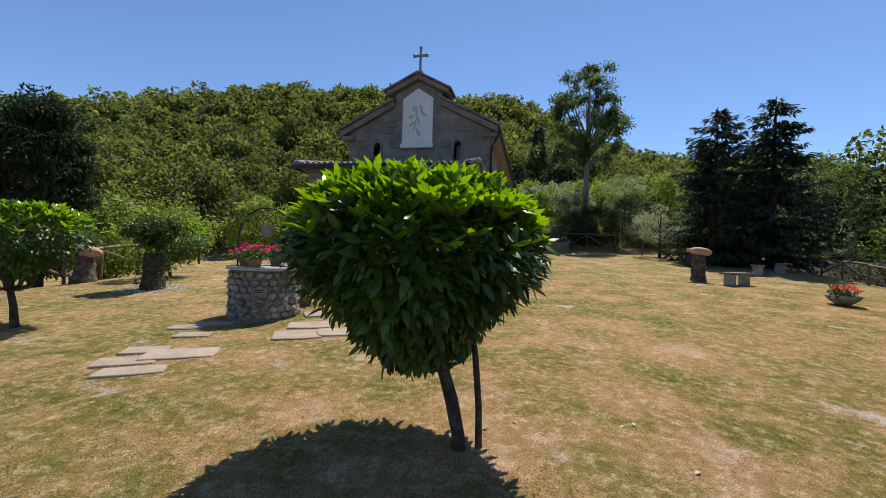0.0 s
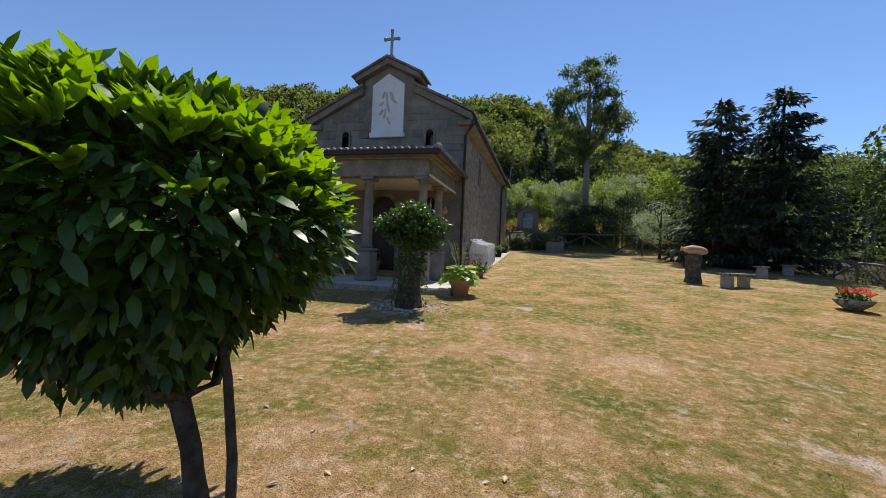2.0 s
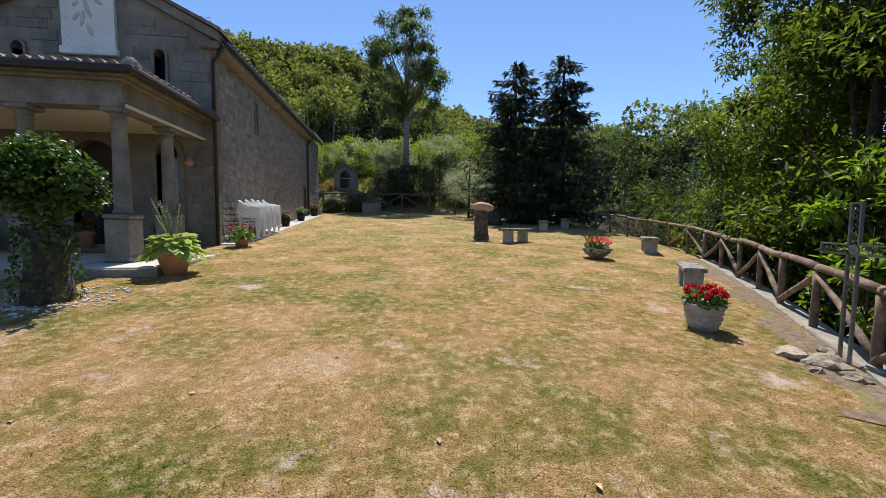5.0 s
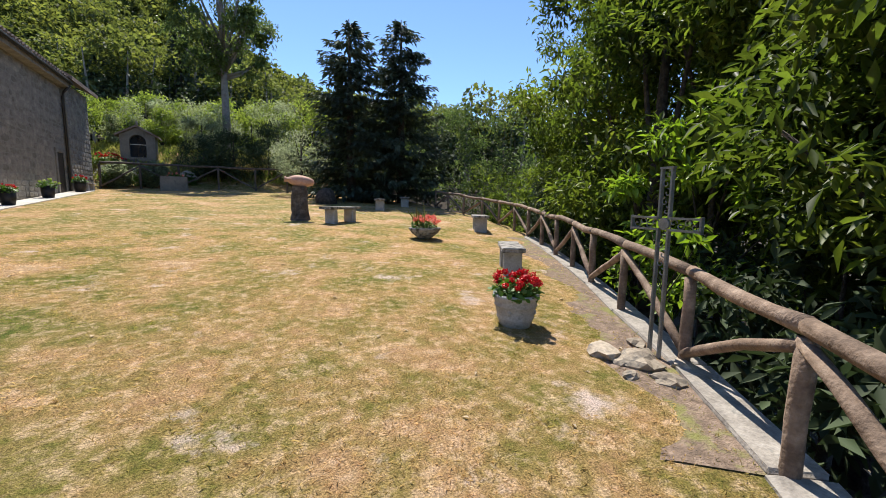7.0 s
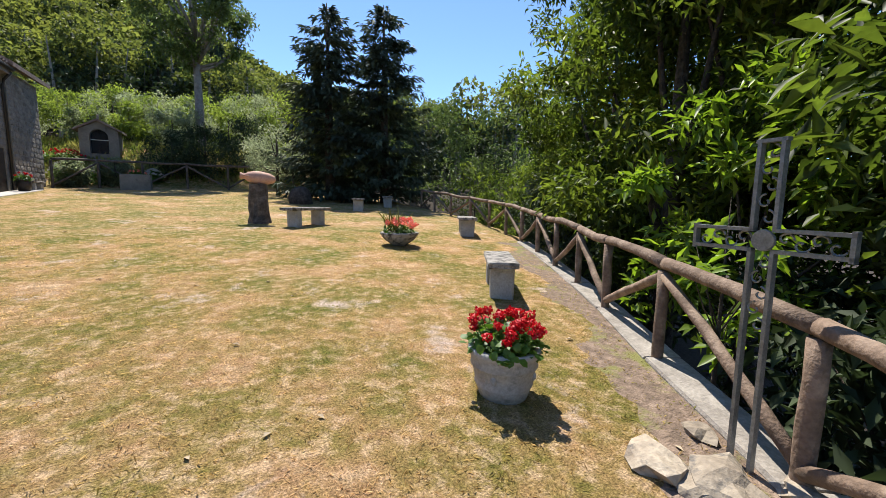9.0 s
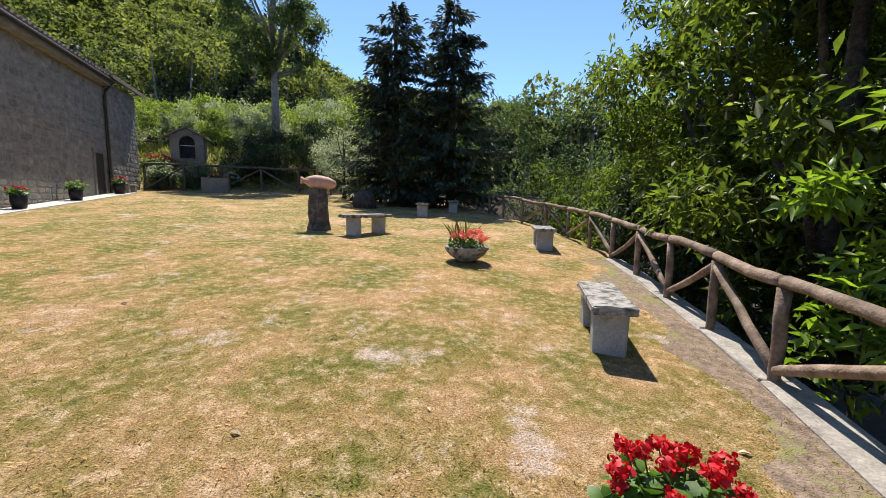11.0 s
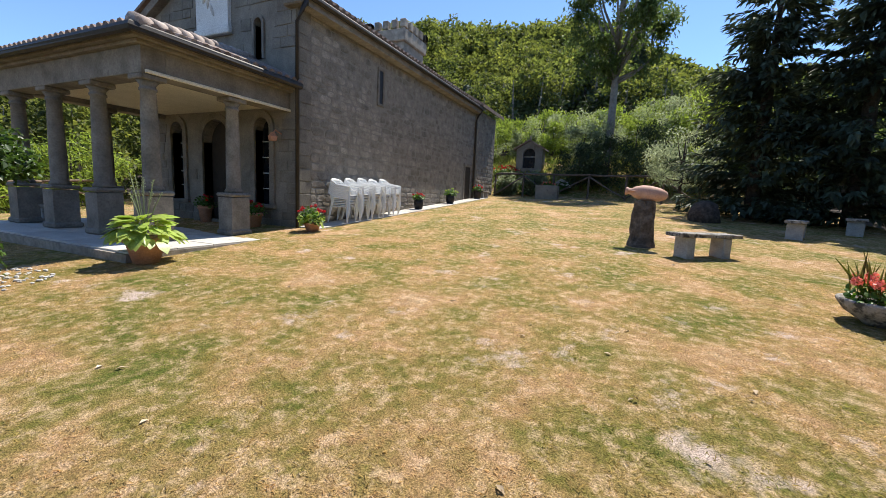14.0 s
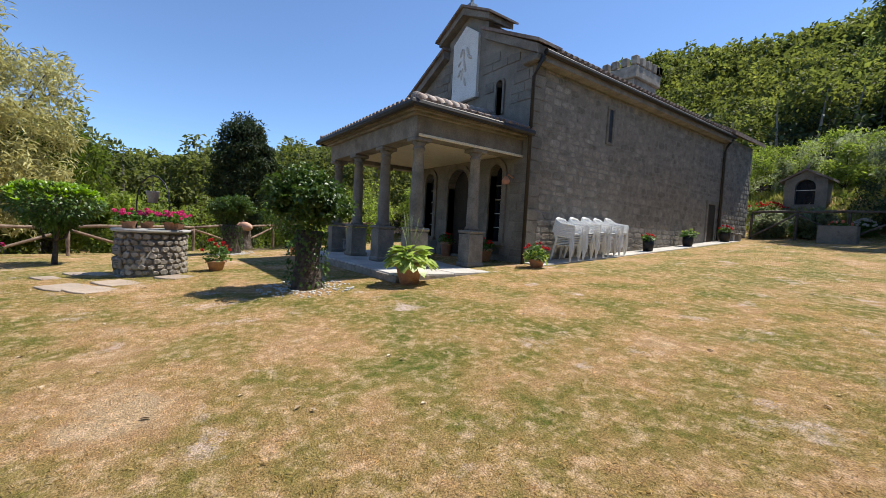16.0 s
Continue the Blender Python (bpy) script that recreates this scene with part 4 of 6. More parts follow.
def woods(name, near, per, size, label, m, layers=(0, 1, 2, 3), edge=None):
    rows = []
    for x, y, z, r, s in FOREST:
        if near[0] <= r < near[1] and edge in (None, at_edge(x, r)):
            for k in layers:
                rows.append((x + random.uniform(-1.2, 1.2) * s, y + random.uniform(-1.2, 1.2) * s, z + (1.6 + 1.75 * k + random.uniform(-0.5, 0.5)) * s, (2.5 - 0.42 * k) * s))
    tagged(part_mesh(name, crown_mesh(name, rows, per, size, m, 0.6, 0.7, 0.15, 0.75)), label, "woods", kind="stuff")


woods("near_woods", (0, 50), 210, 0.42, "sunlit broadleaf woods at the foot of the hill", WOODS, edge=False)
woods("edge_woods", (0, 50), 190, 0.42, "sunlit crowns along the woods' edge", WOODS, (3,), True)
# low crown layers get a darker leaf colour in place of backlit shade
woods("edge_shade", (0, 50), 110, 0.42, "undergrowth and low boughs along the woods' edge, coloured dark for shade", SHADE_WOODS, (1, 2), True)
woods("hill_woods", (50, 80), 95, 0.66, "dense green woods covering the hillside", WOODS)
woods("far_woods", (80, 200), 48, 1.0, "distant wooded ridge under the sky", WOODS)
# pale trunks at the woods' edge
bm = bmesh.new()
for x, y, z, r, s in FOREST:
    if r < 48:
        tube(bm, [(x, y, z - 0.4), (x + random.uniform(-0.3, 0.3), y, z + 3.5 * s), (x + random.uniform(-0.5, 0.5), y, z + 7.4 * s)], [0.16 * s, 0.12 * s, 0.03], 5)
tagged(part("woods_trunks", bm, PALE_BARK), "pale bare trunks at the woods' edge", "woods", kind="stuff")
# dark conifers on the hill behind the church
for x, y, h in ((2.0, 40.0, 12.0), (-4.0, 38.0, 9.0), (7.0, 44.0, 12.0), (-12.5, 42.0, 10.0), (4.5, 36.0, 9.0)):
    t = thing("far_spruce", pose(x, y, terrain(x, y)), "dark pointed spruce standing in the hill woods", "tree", "spruces in the hill woods")
    part("trunk", tube(bmesh.new(), [(0, 0, -0.3), (0, 0, h)], [0.2, 0.02], 7), BARK, t)
    n = 1500
    f = rng.random(n) ** 1.3
    a = rng.random(n) * 2 * math.pi
    rad = (1 - f) ** 0.85 * h * 0.17 * (0.35 + 0.65 * rng.random(n)) + 0.08
    c = np.column_stack([np.cos(a) * rad, np.sin(a) * rad, 1.0 + (h - 1.0) * f])
    d = np.column_stack([np.cos(a), np.sin(a), np.full(n, -0.5)]) + unit(n) * 0.4
    ln = 0.5 + 0.4 * rng.random(n)
    part_mesh("foliage", leaf_mesh("foliage", c, d, unit(n) * 0.3 + np.array([0, 0, 1.0]), ln, ln * 0.35, FIR), t)

# ---- clipped laurels ----


def laurel(x, y, label, ball=(-0.3, 0.0, 1.04), radii=(0.84, 0.84, 0.6), leaves=8500, second=True, group=""):
    z = ground_z(x, y)
    t = thing("laurel_tree", pose(x, y, z), label, "tree", group)
    bx, by, bz = ball[0], ball[1], ball[2] - z
    bm = bmesh.new()
    tube(bm, [(0.02, 0, -0.2), (0.0, 0, 0.1), (-0.06, 0.01, 0.35), (-0.14, 0.0, 0.62), (bx * 0.55, by, bz - 0.2), (bx, by, bz + 0.3)], [0.075, 0.056, 0.05, 0.046, 0.035, 0.018], 10, 0.14)
    for dx, dy, dz in ((-0.55, 0.1, 0.1), (0.5, 0.2, 0.2), (-0.3, -0.5, 0.2), (0.2, -0.45, 0.3), (-0.5, 0.45, 0.25), (0.1, 0.5, 0.3), (-0.75, -0.1, 0.0)):
        tube(bm, [(-0.13, 0.0, 0.6), (bx * 0.5 + dx * 0.4, by + dy * 0.4, 0.62 + dz * 0.2), (bx + dx, by + dy, bz + dz)], [0.035, 0.025, 0.008], 6)
    part("trunk", bm, BARK, t, smooth=True)
    if second:
        part("side_stem", tube(bmesh.new(), [(0.16, 0.05, -0.2), (0.15, 0.06, 0.3), (0.11, 0.05, 0.7), (0.0, 0.0, bz)], [0.03, 0.026, 0.024, 0.016], 8, 0.14), BARK, t, smooth=True)

    def surface(n):
        d = unit(n)
        k = np.where(d[:, 2] < 0, 1 + d[:, 2] * 0.62, 1.0)
        top = np.minimum(d[:, 2], 0.82)
        return d, np.column_stack([d[:, 0] * radii[0] * k, d[:, 1] * radii[1] * k, top * radii[2] / 0.82 * np.where(d[:, 2] > 0, 0.92, 1.0)])
    d, s = surface(leaves)
    depth = 1 + 0.05 * np.sin(d[:, 0] * 7 + 1) * np.sin(d[:, 1] * 6) - 0.42 * rng.random(leaves) ** 2.2
    c = np.array([bx, by, bz]) + s * depth[:, None] + rng.normal(size=(leaves, 3)) * 0.035
    a = d * 0.8 + unit(leaves) * 0.6 + np.array([0, 0, -0.25])
    a[d[:, 2] > 0.55] += np.array([0, 0, 0.75])
    ln = 0.11 * (0.7 + 0.6 * rng.random(leaves))
    part_mesh("foliage", oval_mesh("foliage", c, a, d * 0.5 + unit(leaves) * 0.45 + np.array([0, 0, 0.7]), ln, ln * 0.38, LAUREL), t, label="glossy dark laurel foliage")
    n = leaves // 20
    d, s = surface(n * 4)
    keep = d[:, 2] > 0.5 - 0.4 * rng.random(len(d)) ** 3
    d, s = d[keep], s[keep]
    tips = np.array([bx, by, bz]) + s + rng.normal(size=s.shape) * 0.03
    C, A = [], []
    for p, q in zip(tips, d):
        turn = rng.random() * 6.28
        for k in range(5):
            w = turn + k * 1.257
            C.append(p)
            A.append(q * 0.6 + np.array([math.cos(w) * 0.75, math.sin(w) * 0.75, 0.6]))
    ln = 0.135 * (0.7 + 0.6 * rng.random(len(C)))
    part_mesh("new_growth", oval_mesh("new_growth", C, A, np.tile([0.2, 0.3, 1.0], (len(C), 1)) + unit(len(C)) * 0.5, ln, ln * 0.34, LAUREL_TOP), t, label="bright young upright leaves")
    return t


laurel(1.14, -11.62, "clipped round-headed laurel with bright new leaves", (-0.38, 0.0, 0.9), (0.95, 0.95, 0.62), 10500)
laurel(-6.6, -9.8, "clipped flat-topped laurel in the lawn", (0.0, 0.0, 0.95), (0.95, 0.95, 0.5), 3600, False, "clipped laurels")
laurel(-10.6, -3.2, "clipped low laurel beside the far path", (0.0, 0.0, 1.0), (1.1, 1.1, 0.6), 2600, False, "clipped laurels")


def ivy_stump(x, y, label, top=1.6, r=0.84, trunk_r=0.27):
    z = ground_z(x, y)
    t = thing("ivy_stump", pose(x, y, z), label, "tree", "ivy-clad stumps")
    bm = bmesh.new()
    tube(bm, [(0, 0, -0.2), (0, 0, 0.05), (0.0, 0, 0.5), (0.02, 0, 1.0)], [trunk_r * 1.35, trunk_r * 1.15, trunk_r * 0.9, trunk_r * 1.0], 14, 0.1)
    part("trunk", bm, BARK, t, smooth=True)
    n = 420
    a = rng.random(n) * 2 * math.pi
    h = 1.0 - 0.95 * rng.random(n) ** 1.6
    rr = trunk_r * (1.25 - 0.25 * h) * (1.0 + 0.15 * rng.random(n)) + 0.04
    c = np.column_stack([np.cos(a) * rr, np.sin(a) * rr, h])
    out = np.column_stack([np.cos(a), np.sin(a), np.zeros(n)])
    ln = 0.065 * (0.7 + 0.6 * rng.random(n))
    part_mesh("clinging_ivy", leaf_mesh("clinging_ivy", c, out * 0.3 + unit(n) * 0.6 + np.array([0, 0, -0.8]), out, ln, ln * 0.85, IVY), t)
    cl = ellipsoid_clumps(46, (0.0, 0, (top + 0.78) / 2 - z), (r * 0.82, r * 0.82, (top - 0.78) / 2 * 0.85), 0.17, 0.3, 0.3)
    part_mesh("ivy_head", crown_mesh("ivy_head", cl, 150, 0.075, IVY, 0.8, 0.8, 0.25, 0.5), t, label="shaggy rounded head of ivy")
    bm = bmesh.new()
    for i in range(260):
        aa, rr = random.uniform(0, 6.283), trunk_r * 1.3 + 0.5 * random.random() ** 1.3
        px, py = math.cos(aa) * rr * 1.15, math.sin(aa) * rr
        s = random.uniform(0.012, 0.03)
        bmesh.ops.create_icosphere(bm, subdivisions=1, radius=s, matrix=Matrix.Translation((px, py, ground_z(x + px, y + py) - z + s * 0.4)) @ Matrix.Diagonal((1.2, 1, 0.6, 1)))
    g = part("gravel_ring", bm, PEBBLE)
    g.matrix_basis = pose(x, y, z)
    tagged(g, "ring of pale gravel round an ivy-clad stump", "gravel", kind="stuff")


ivy_stump(0.16, -5.58, "ivy-clad tree stump with a bushy head before the porch", 1.8, 0.92, 0.23)
ivy_stump(-8.6, -5.6, "ivy-clad tree stump far across the lawn", 1.65, 0.8)

# ---- pots and flowers ----


def flower_heads(name, centres, m, parent, r=0.05, petals=60):
    """Round geranium umbels: each a ball of small petals."""
    d = unit(petals)
    p = d * r * (0.6 + 0.3 * rng.random(petals))[:, None] * np.array([1, 1, 0.8])
    ln = r * 0.42 * (0.7 + 0.6 * rng.random(petals))
    me = oval_mesh(name, p - d * r * 0.2, d * 0.6 + unit(petals) * 0.7, d, ln, ln * 0.95, m)
    for c in centres:
        part_mesh(name, me, parent, pose(*c, random.uniform(-25, 25), random.uniform(-25, 25), random.uniform(0, 360)) @ Matrix.Scale(random.uniform(0.8, 1.2), 4))


def leafy(name, centre, radii, n, size, m, parent, aspect=0.85):
    d = unit(n)
    d[:, 2] = np.abs(d[:, 2])
    c = np.asarray(centre) + d * np.asarray(radii) * (0.45 + 0.55 * rng.random(n))[:, None]
    ln = size * (0.7 + 0.6 * rng.random(n))
    return part_mesh(name, oval_mesh(name, c, d * 0.5 + unit(n) * 0.7, d * 0.4 + np.array([0, 0, 1.0]), ln, ln * aspect * 1.1, m), parent)


def flowers(parent, base, radii, petal, heads=16, leaves=220, leaf=0.06, r=0.045, stalk=0.07):
    bx, by, bz = base
    leafy("leafage", base, radii, leaves, leaf, LEAFGREEN, parent)
    pts = []
    bm = bmesh.new()
    for i in range(heads):
        a, q = random.uniform(0, 6.283), math.sqrt(random.random())
        p = (bx + math.cos(a) * q * radii[0] * 1.05, by + math.sin(a) * q * radii[1] * 1.05, bz + radii[2] * (1.05 - 0.55 * q * q) + random.uniform(0, stalk))
        pts.append(p)
        tube(bm, [(bx + (p[0] - bx) * 0.5, by + (p[1] - by) * 0.5, bz), p], 0.004, 4)
    part("stalkwork", bm, LEAFGREEN, parent)
    flower_heads("flower", pts, petal, parent, r)


def pot(name, x, y, label, r=0.2, h=0.3, m=TERRACOTTA, z=None, petal=RED, heads=14, spread=1.4, tall=0.8, group="", leaf=0.06, rim=True, head_r=0.045):
    z = ground_z(x, y) if z is None else z
    t = thing(name, pose(x, y, z), label, "flower pot", group)
    prof = [(r * 0.66, 0.0), (r * 0.92, h * 0.8), (r * 1.06, h * 0.82), (r * 1.08, h), (r * 0.92, h), (r * 0.9, h * 0.9)] if rim else [(r * 0.8, 0), (r, h * 0.5), (r, h), (r * 0.9, h), (r * 0.88, h * 0.92)]
    part("vessel", lathe(bmesh.new(), prof, 22), m, t, smooth=True)
    part("soil", lathe(bmesh.new(), [(r * 0.86, h * 0.86), (r * 0.5, h * 0.9)], 14), EARTH, t)
    flowers(t, (0, 0, h * 0.92), (r * spread, r * spread, r * tall), petal, heads, int(150 + 900 * r), leaf, head_r)
    return t


def hosta(x, y):
    z = ground_z(x, y)
    t = thing("hosta_pot", pose(x, y, z) @ Matrix.Scale(1.18, 4), "terracotta pot of yellow-green hosta with tall grey seed stalks", "flower pot")
    part("vessel", lathe(bmesh.new(), [(0.14, 0), (0.21, 0.26), (0.235, 0.265), (0.235, 0.33), (0.2, 0.33), (0.195, 0.3)], 24), TERRACOTTA, t, smooth=True)
    C, A, S = [], [], []
    for i in range(150):
        a, q = random.uniform(0, 6.283), random.uniform(0.1, 1.15)
        C.append((math.cos(a) * 0.06 + math.cos(a) * q * 0.2, math.sin(a) * 0.06 + math.sin(a) * q * 0.2, 0.36 + 0.22 * (1 - q) + random.uniform(-0.02, 0.03)))
        A.append((math.cos(a), math.sin(a), 0.5 - q * 0.95))
        S.append(random.uniform(0.16, 0.26))
    S = np.array(S)
    part_mesh("leafage", oval_mesh("leafage", C, A, np.tile([0, 0, 1.0], (len(C), 1)) + unit(len(C)) * 0.3, S, S * 0.62, HOSTA), t, label="broad yellow-green leaves")
    bm = bmesh.new()
    ends = []
    for i in range(9):
        a = random.uniform(0, 6.283)
        e = Vector((math.cos(a) * random.uniform(0.1, 0.32), math.sin(a) * random.uniform(0.1, 0.32), random.uniform(0.85, 1.12)))
        tube(bm, [(0, 0, 0.35), e * 0.55 + Vector((0, 0, 0.2)), e], 0.006, 5)
        for k in range(7):
            ends.append(e.lerp(Vector((0, 0, 0.5)), k * 0.07))
    part("flower_stalks", bm, GREYLEAF, t)
    flower_heads("seed_head", ends, GREYLEAF, t, 0.025, 8)


hosta(0.88, -3.93)
p = pot("geranium_pot", 0.74, -0.3, "low clay pot of red geraniums by the church corner", 0.2, 0.2, petal=RED, heads=10, spread=1.5, tall=1.9)
leafy("pale_leafage", (0, 0, 0.22), (0.34, 0.34, 0.1), 60, 0.16, HOSTA, p, 0.5)
pot("geranium_pot", -3.3, -6.6, "tall pot of sparse red geraniums beside the well", 0.2, 0.24, petal=RED, heads=12, spread=1.5, tall=2.2)
pot("wall_pot", 0.42, 5.5, "dark pot of red flowers against the church wall", 0.17, 0.42, m=BLACK_IRON, petal=RED, heads=9, spread=1.4, tall=1.0, rim=False, group="pots along the church wall")
pot("wall_pot", 0.42, 8.35, "dark pot of yellow-green foliage against the church wall", 0.18, 0.42, m=BLACK_IRON, petal=HOSTA, heads=9, spread=1.6, tall=1.2, rim=False, group="pots along the church wall")
pot("wall_pot", 0.42, 11.75, "brown pot of red flowers by the side door", 0.2, 0.45, m=DARK_WOOD, petal=RED, heads=12, spread=1.3, tall=1.1, rim=False, group="pots along the church wall")

# big grey planter of red geraniums
z = ground_z(8.37, -7.1)
t = thing("stone_planter", pose(8.37, -7.1, z - 0.05) @ Matrix.Scale(0.9, 4), "grey cast-stone planter full of bright red geraniums", "flower pot")
part("vessel", lathe(bmesh.new(), [(0.15, 0), (0.19, 0.12), (0.205, 0.15), (0.2, 0.17), (0.222, 0.27), (0.235, 0.28), (0.225, 0.3), (0.245, 0.36), (0.252, 0.37), (0.25, 0.405), (0.215, 0.405), (0.2, 0.36)], 30), GREY_CEMENT, t, smooth=True)
part("soil", lathe(bmesh.new(), [(0.205, 0.365), (0.1, 0.375)], 16), EARTH, t)
for k in range(4):
    a = k * 1.57 + 0.6
    bm = bmesh.new()
    bmesh.ops.create_icosphere(bm, subdivisions=2, radius=0.035, matrix=Matrix.Translation((math.cos(a) * 0.205, math.sin(a) * 0.205, 0.22)) @ Matrix.Diagonal((0.7, 0.7, 1, 1)))
    part("cast_rosette", bm, GREY_CEMENT, t, smooth=True)
flowers(t, (0, 0, 0.37), (0.27, 0.27, 0.2), RED, 30, 460, 0.06, 0.048, 0.09)

# footed bowl with salmon geraniums
z = ground_z(9.85, -1.86)
t = thing("stone_bowl", pose(9.85, -1.86, z), "wide mossy stone bowl of salmon geraniums and tall grass", "flower pot")
part("vessel", lathe(bmesh.new(), [(0.13, 0), (0.16, 0.03), (0.3, 0.13), (0.37, 0.23), (0.37, 0.26), (0.33, 0.26), (0.3, 0.22)], 26), LICHEN_STONE, t, smooth=True)
part("soil", lathe(bmesh.new(), [(0.31, 0.225), (0.1, 0.24)], 14), EARTH, t)
flowers(t, (0, 0, 0.22), (0.34, 0.34, 0.22), SALMON, 26, 300, 0.06, 0.06, 0.12)
n = 24
a = unit(n) * 0.6 + np.array([0, 0, 1.0])
ln = 0.35 + 0.25 * rng.random(n)
part_mesh("grass_clump", leaf_mesh("grass_clump", np.array([-0.1, 0.05, 0.24]) + rng.normal(size=(n, 3)) * np.array([0.05, 0.05, 0]), a, unit(n), ln, np.full(n, 0.008), MEADOW), t)

# ---- benches ----


def bench(x, y, yaw, label, length=1.15, depth=0.42, height=0.44, m=LICHEN_STONE, group="stone benches on the lawn"):
    t = thing("stone_bench", pose(x, y, ground_z(x, y), 0, 0, yaw), label, "bench", group)
    bm = boxed(-length / 2, length / 2, -depth / 2, depth / 2, height - 0.07, height, 0.012)
    bmesh.ops.subdivide_edges(bm, edges=bm.edges, cuts=2, use_grid_fill=True)
    for v in bm.verts:
        v.co += Vector((random.uniform(-1, 1), random.uniform(-1, 1), random.uniform(-1, 1))) * 0.006
    part("seat_slab", bm, m, t, "rough lichened slab")
    for s in (-1, 1):
        bm = boxed(s * length * 0.3 - 0.08, s * length * 0.3 + 0.08, -depth * 0.4, depth * 0.4, -0.12, height - 0.072, 0.015)
        for v in bm.verts:
            v.co += Vector((random.uniform(-1, 1), random.uniform(-1, 1), 0)) * 0.01
        part("leg", bm, GREY_CEMENT, t)
    return t


bench(8.66, 1.16, 34, "grey stone slab bench in the open lawn", 1.25)
bench(9.84, -5.08, 58, "lichened stone slab bench near the fence", 1.08, 0.34, 0.42)
bench(12.2, -0.55, 62, "stone slab bench beside the log fence", 1.15)
bench(11.2, 5.2, 70, "weathered stone bench in the spruces' shade", 1.0)
bench(0.45, 12.6, 85, "small stone bench at the back of the church", 0.9, 0.35, 0.36)
bench(13.0, 7.0, 70, "stone bench deep in the spruces' shade", 1.0)
t = bench(-4.7, -2.4, 5, "low stone bench standing in the porch", 1.1, 0.36, 0.42, STONE, "porch benches")
t.matrix_basis = pose(-4.7, -2.75, 0.0, 0, 0, 0)

# ---- stumps with amphorae ----


def amphora_stump(x, y, yaw, h, label, r=0.27, s=1.0):
    z = ground_z(x, y)
    t = thing("tree_stump", pose(x, y, z), "rough grey tree stump standing upright on the lawn", "stump", "amphora stumps")
    bm = bmesh.new()
    seg, rings = 26, []
    for k, (zz, rr) in enumerate(((-0.15, 1.3), (0.05, 1.18), (0.2, 1.02), (h * 0.36, 0.98), (h * 0.52, 0.94), (h * 0.68, 0.95), (h * 0.84, 0.88), (h, 0.86))):
        rings.append([bm.verts.new(((r * rr * (1 + 0.26 * noise.noise((math.cos(i * 6.283 / seg) * 3, math.sin(i * 6.283 / seg) * 3, zz * 1.2)) + random.uniform(-0.08, 0.08))) * math.cos(i * 6.283 / seg), (r * rr * (1 + 0.26 * noise.noise((math.cos(i * 6.283 / seg) * 3 + 9, math.sin(i * 6.283 / seg) * 3, zz * 1.2)) + random.uniform(-0.08, 0.08))) * math.sin(i * 6.283 / seg), zz)) for i in range(seg)])
    for a, b in zip(rings, rings[1:]):
        for i in range(seg):
            bm.faces.new((a[i], a[(i + 1) % seg], b[(i + 1) % seg], b[i]))
    bm.faces.new(rings[-1])
    bm.faces.new(rings[0][::-1])
    part("stump_wood", bm, STUMP_BARK, t)
    v = thing("amphora", pose(x, y, z + h + 0.19 * s, 0, 0, yaw), label, "amphora", "clay amphorae")
    bm = lathe(bmesh.new(), [(0.03, -0.5), (0.1, -0.46), (0.17, -0.3), (0.2, -0.08), (0.19, 0.12), (0.14, 0.28), (0.085, 0.36), (0.075, 0.42), (0.1, 0.46), (0.105, 0.49), (0.08, 0.49), (0.06, 0.44)], 26)
    bmesh.ops.transform(bm, matrix=pose(0, 0, 0, 0, -84, 0) @ Matrix.Scale(s, 4), verts=bm.verts)
    part("body", bm, PINK_CLAY, v, smooth=True)
    for q in (s, -s):
        part("handle", tube(bmesh.new(), [(-0.42 * s, 0.07 * q, 0.05 * s), (-0.38 * s, 0.16 * q, 0.06 * s), (-0.26 * s, 0.17 * q, 0.05 * s), (-0.2 * s, 0.13 * q, 0.03 * s)], 0.018 * s, 6), PINK_CLAY, v, smooth=True)


amphora_stump(7.66, 1.75, -14, 0.93, "pale terracotta amphora lying across a stump", 0.22, 0.8)
amphora_stump(-12.6, -4.5, 20, 0.75, "pale terracotta amphora lying on a far stump", 0.27)
part_ob = tagged(part("boulder", lathe(bmesh.new(), [(0.45, -0.1), (0.42, 0.25), (0.28, 0.55), (0.08, 0.66)], 12, (0, 0, 0), jitter=0.05), BARK, smooth=True), "dark mossy boulder in the spruces' shade", "rock")
part_ob.matrix_basis = pose(9.6, 7.6, ground_z(9.6, 7.6))

# ---- wrought-iron cross ----
cx, cy = 9.03, -8.13
cz = ground_z(cx, cy)
ang = -97.0
cross = thing("iron_cross", pose(cx, cy, cz, 0, 0, ang) @ Matrix.Scale(0.86, 4), "grey wrought-iron cross with scrollwork standing in rocks", "cross")
H, HA, W, T, B = 1.82, 1.3, 0.37, 0.055, 0.016


def bar(bm, p, q, r=0.0085):
    """A flat iron strip on edge, deeper than it is wide."""
    box(bm, min(p[0], q[0]) - r * 0.6, max(p[0], q[0]) + r * 0.6, -0.02, 0.02, min(p[2], q[2]) - r * 0.6, max(p[2], q[2]) + r * 0.6)


bm = bmesh.new()
for s in (-1, 1):
    bar(bm, (s * T, 0, 0), (s * T, 0, HA - T), B)
    bar(bm, (s * T, 0, HA + T), (s * T, 0, H), B)
    for e in (-1, 1):
        bar(bm, (e * T, 0, HA + s * T), (e * W, 0, HA + s * T), B)
    bar(bm, (s * W, 0, HA - T - 0.008), (s * W, 0, HA + T + 0.008), B)
bar(bm, (-T - 0.008, 0, H), (T + 0.008, 0, H), B)
part("frame", bm, IRON, cross)


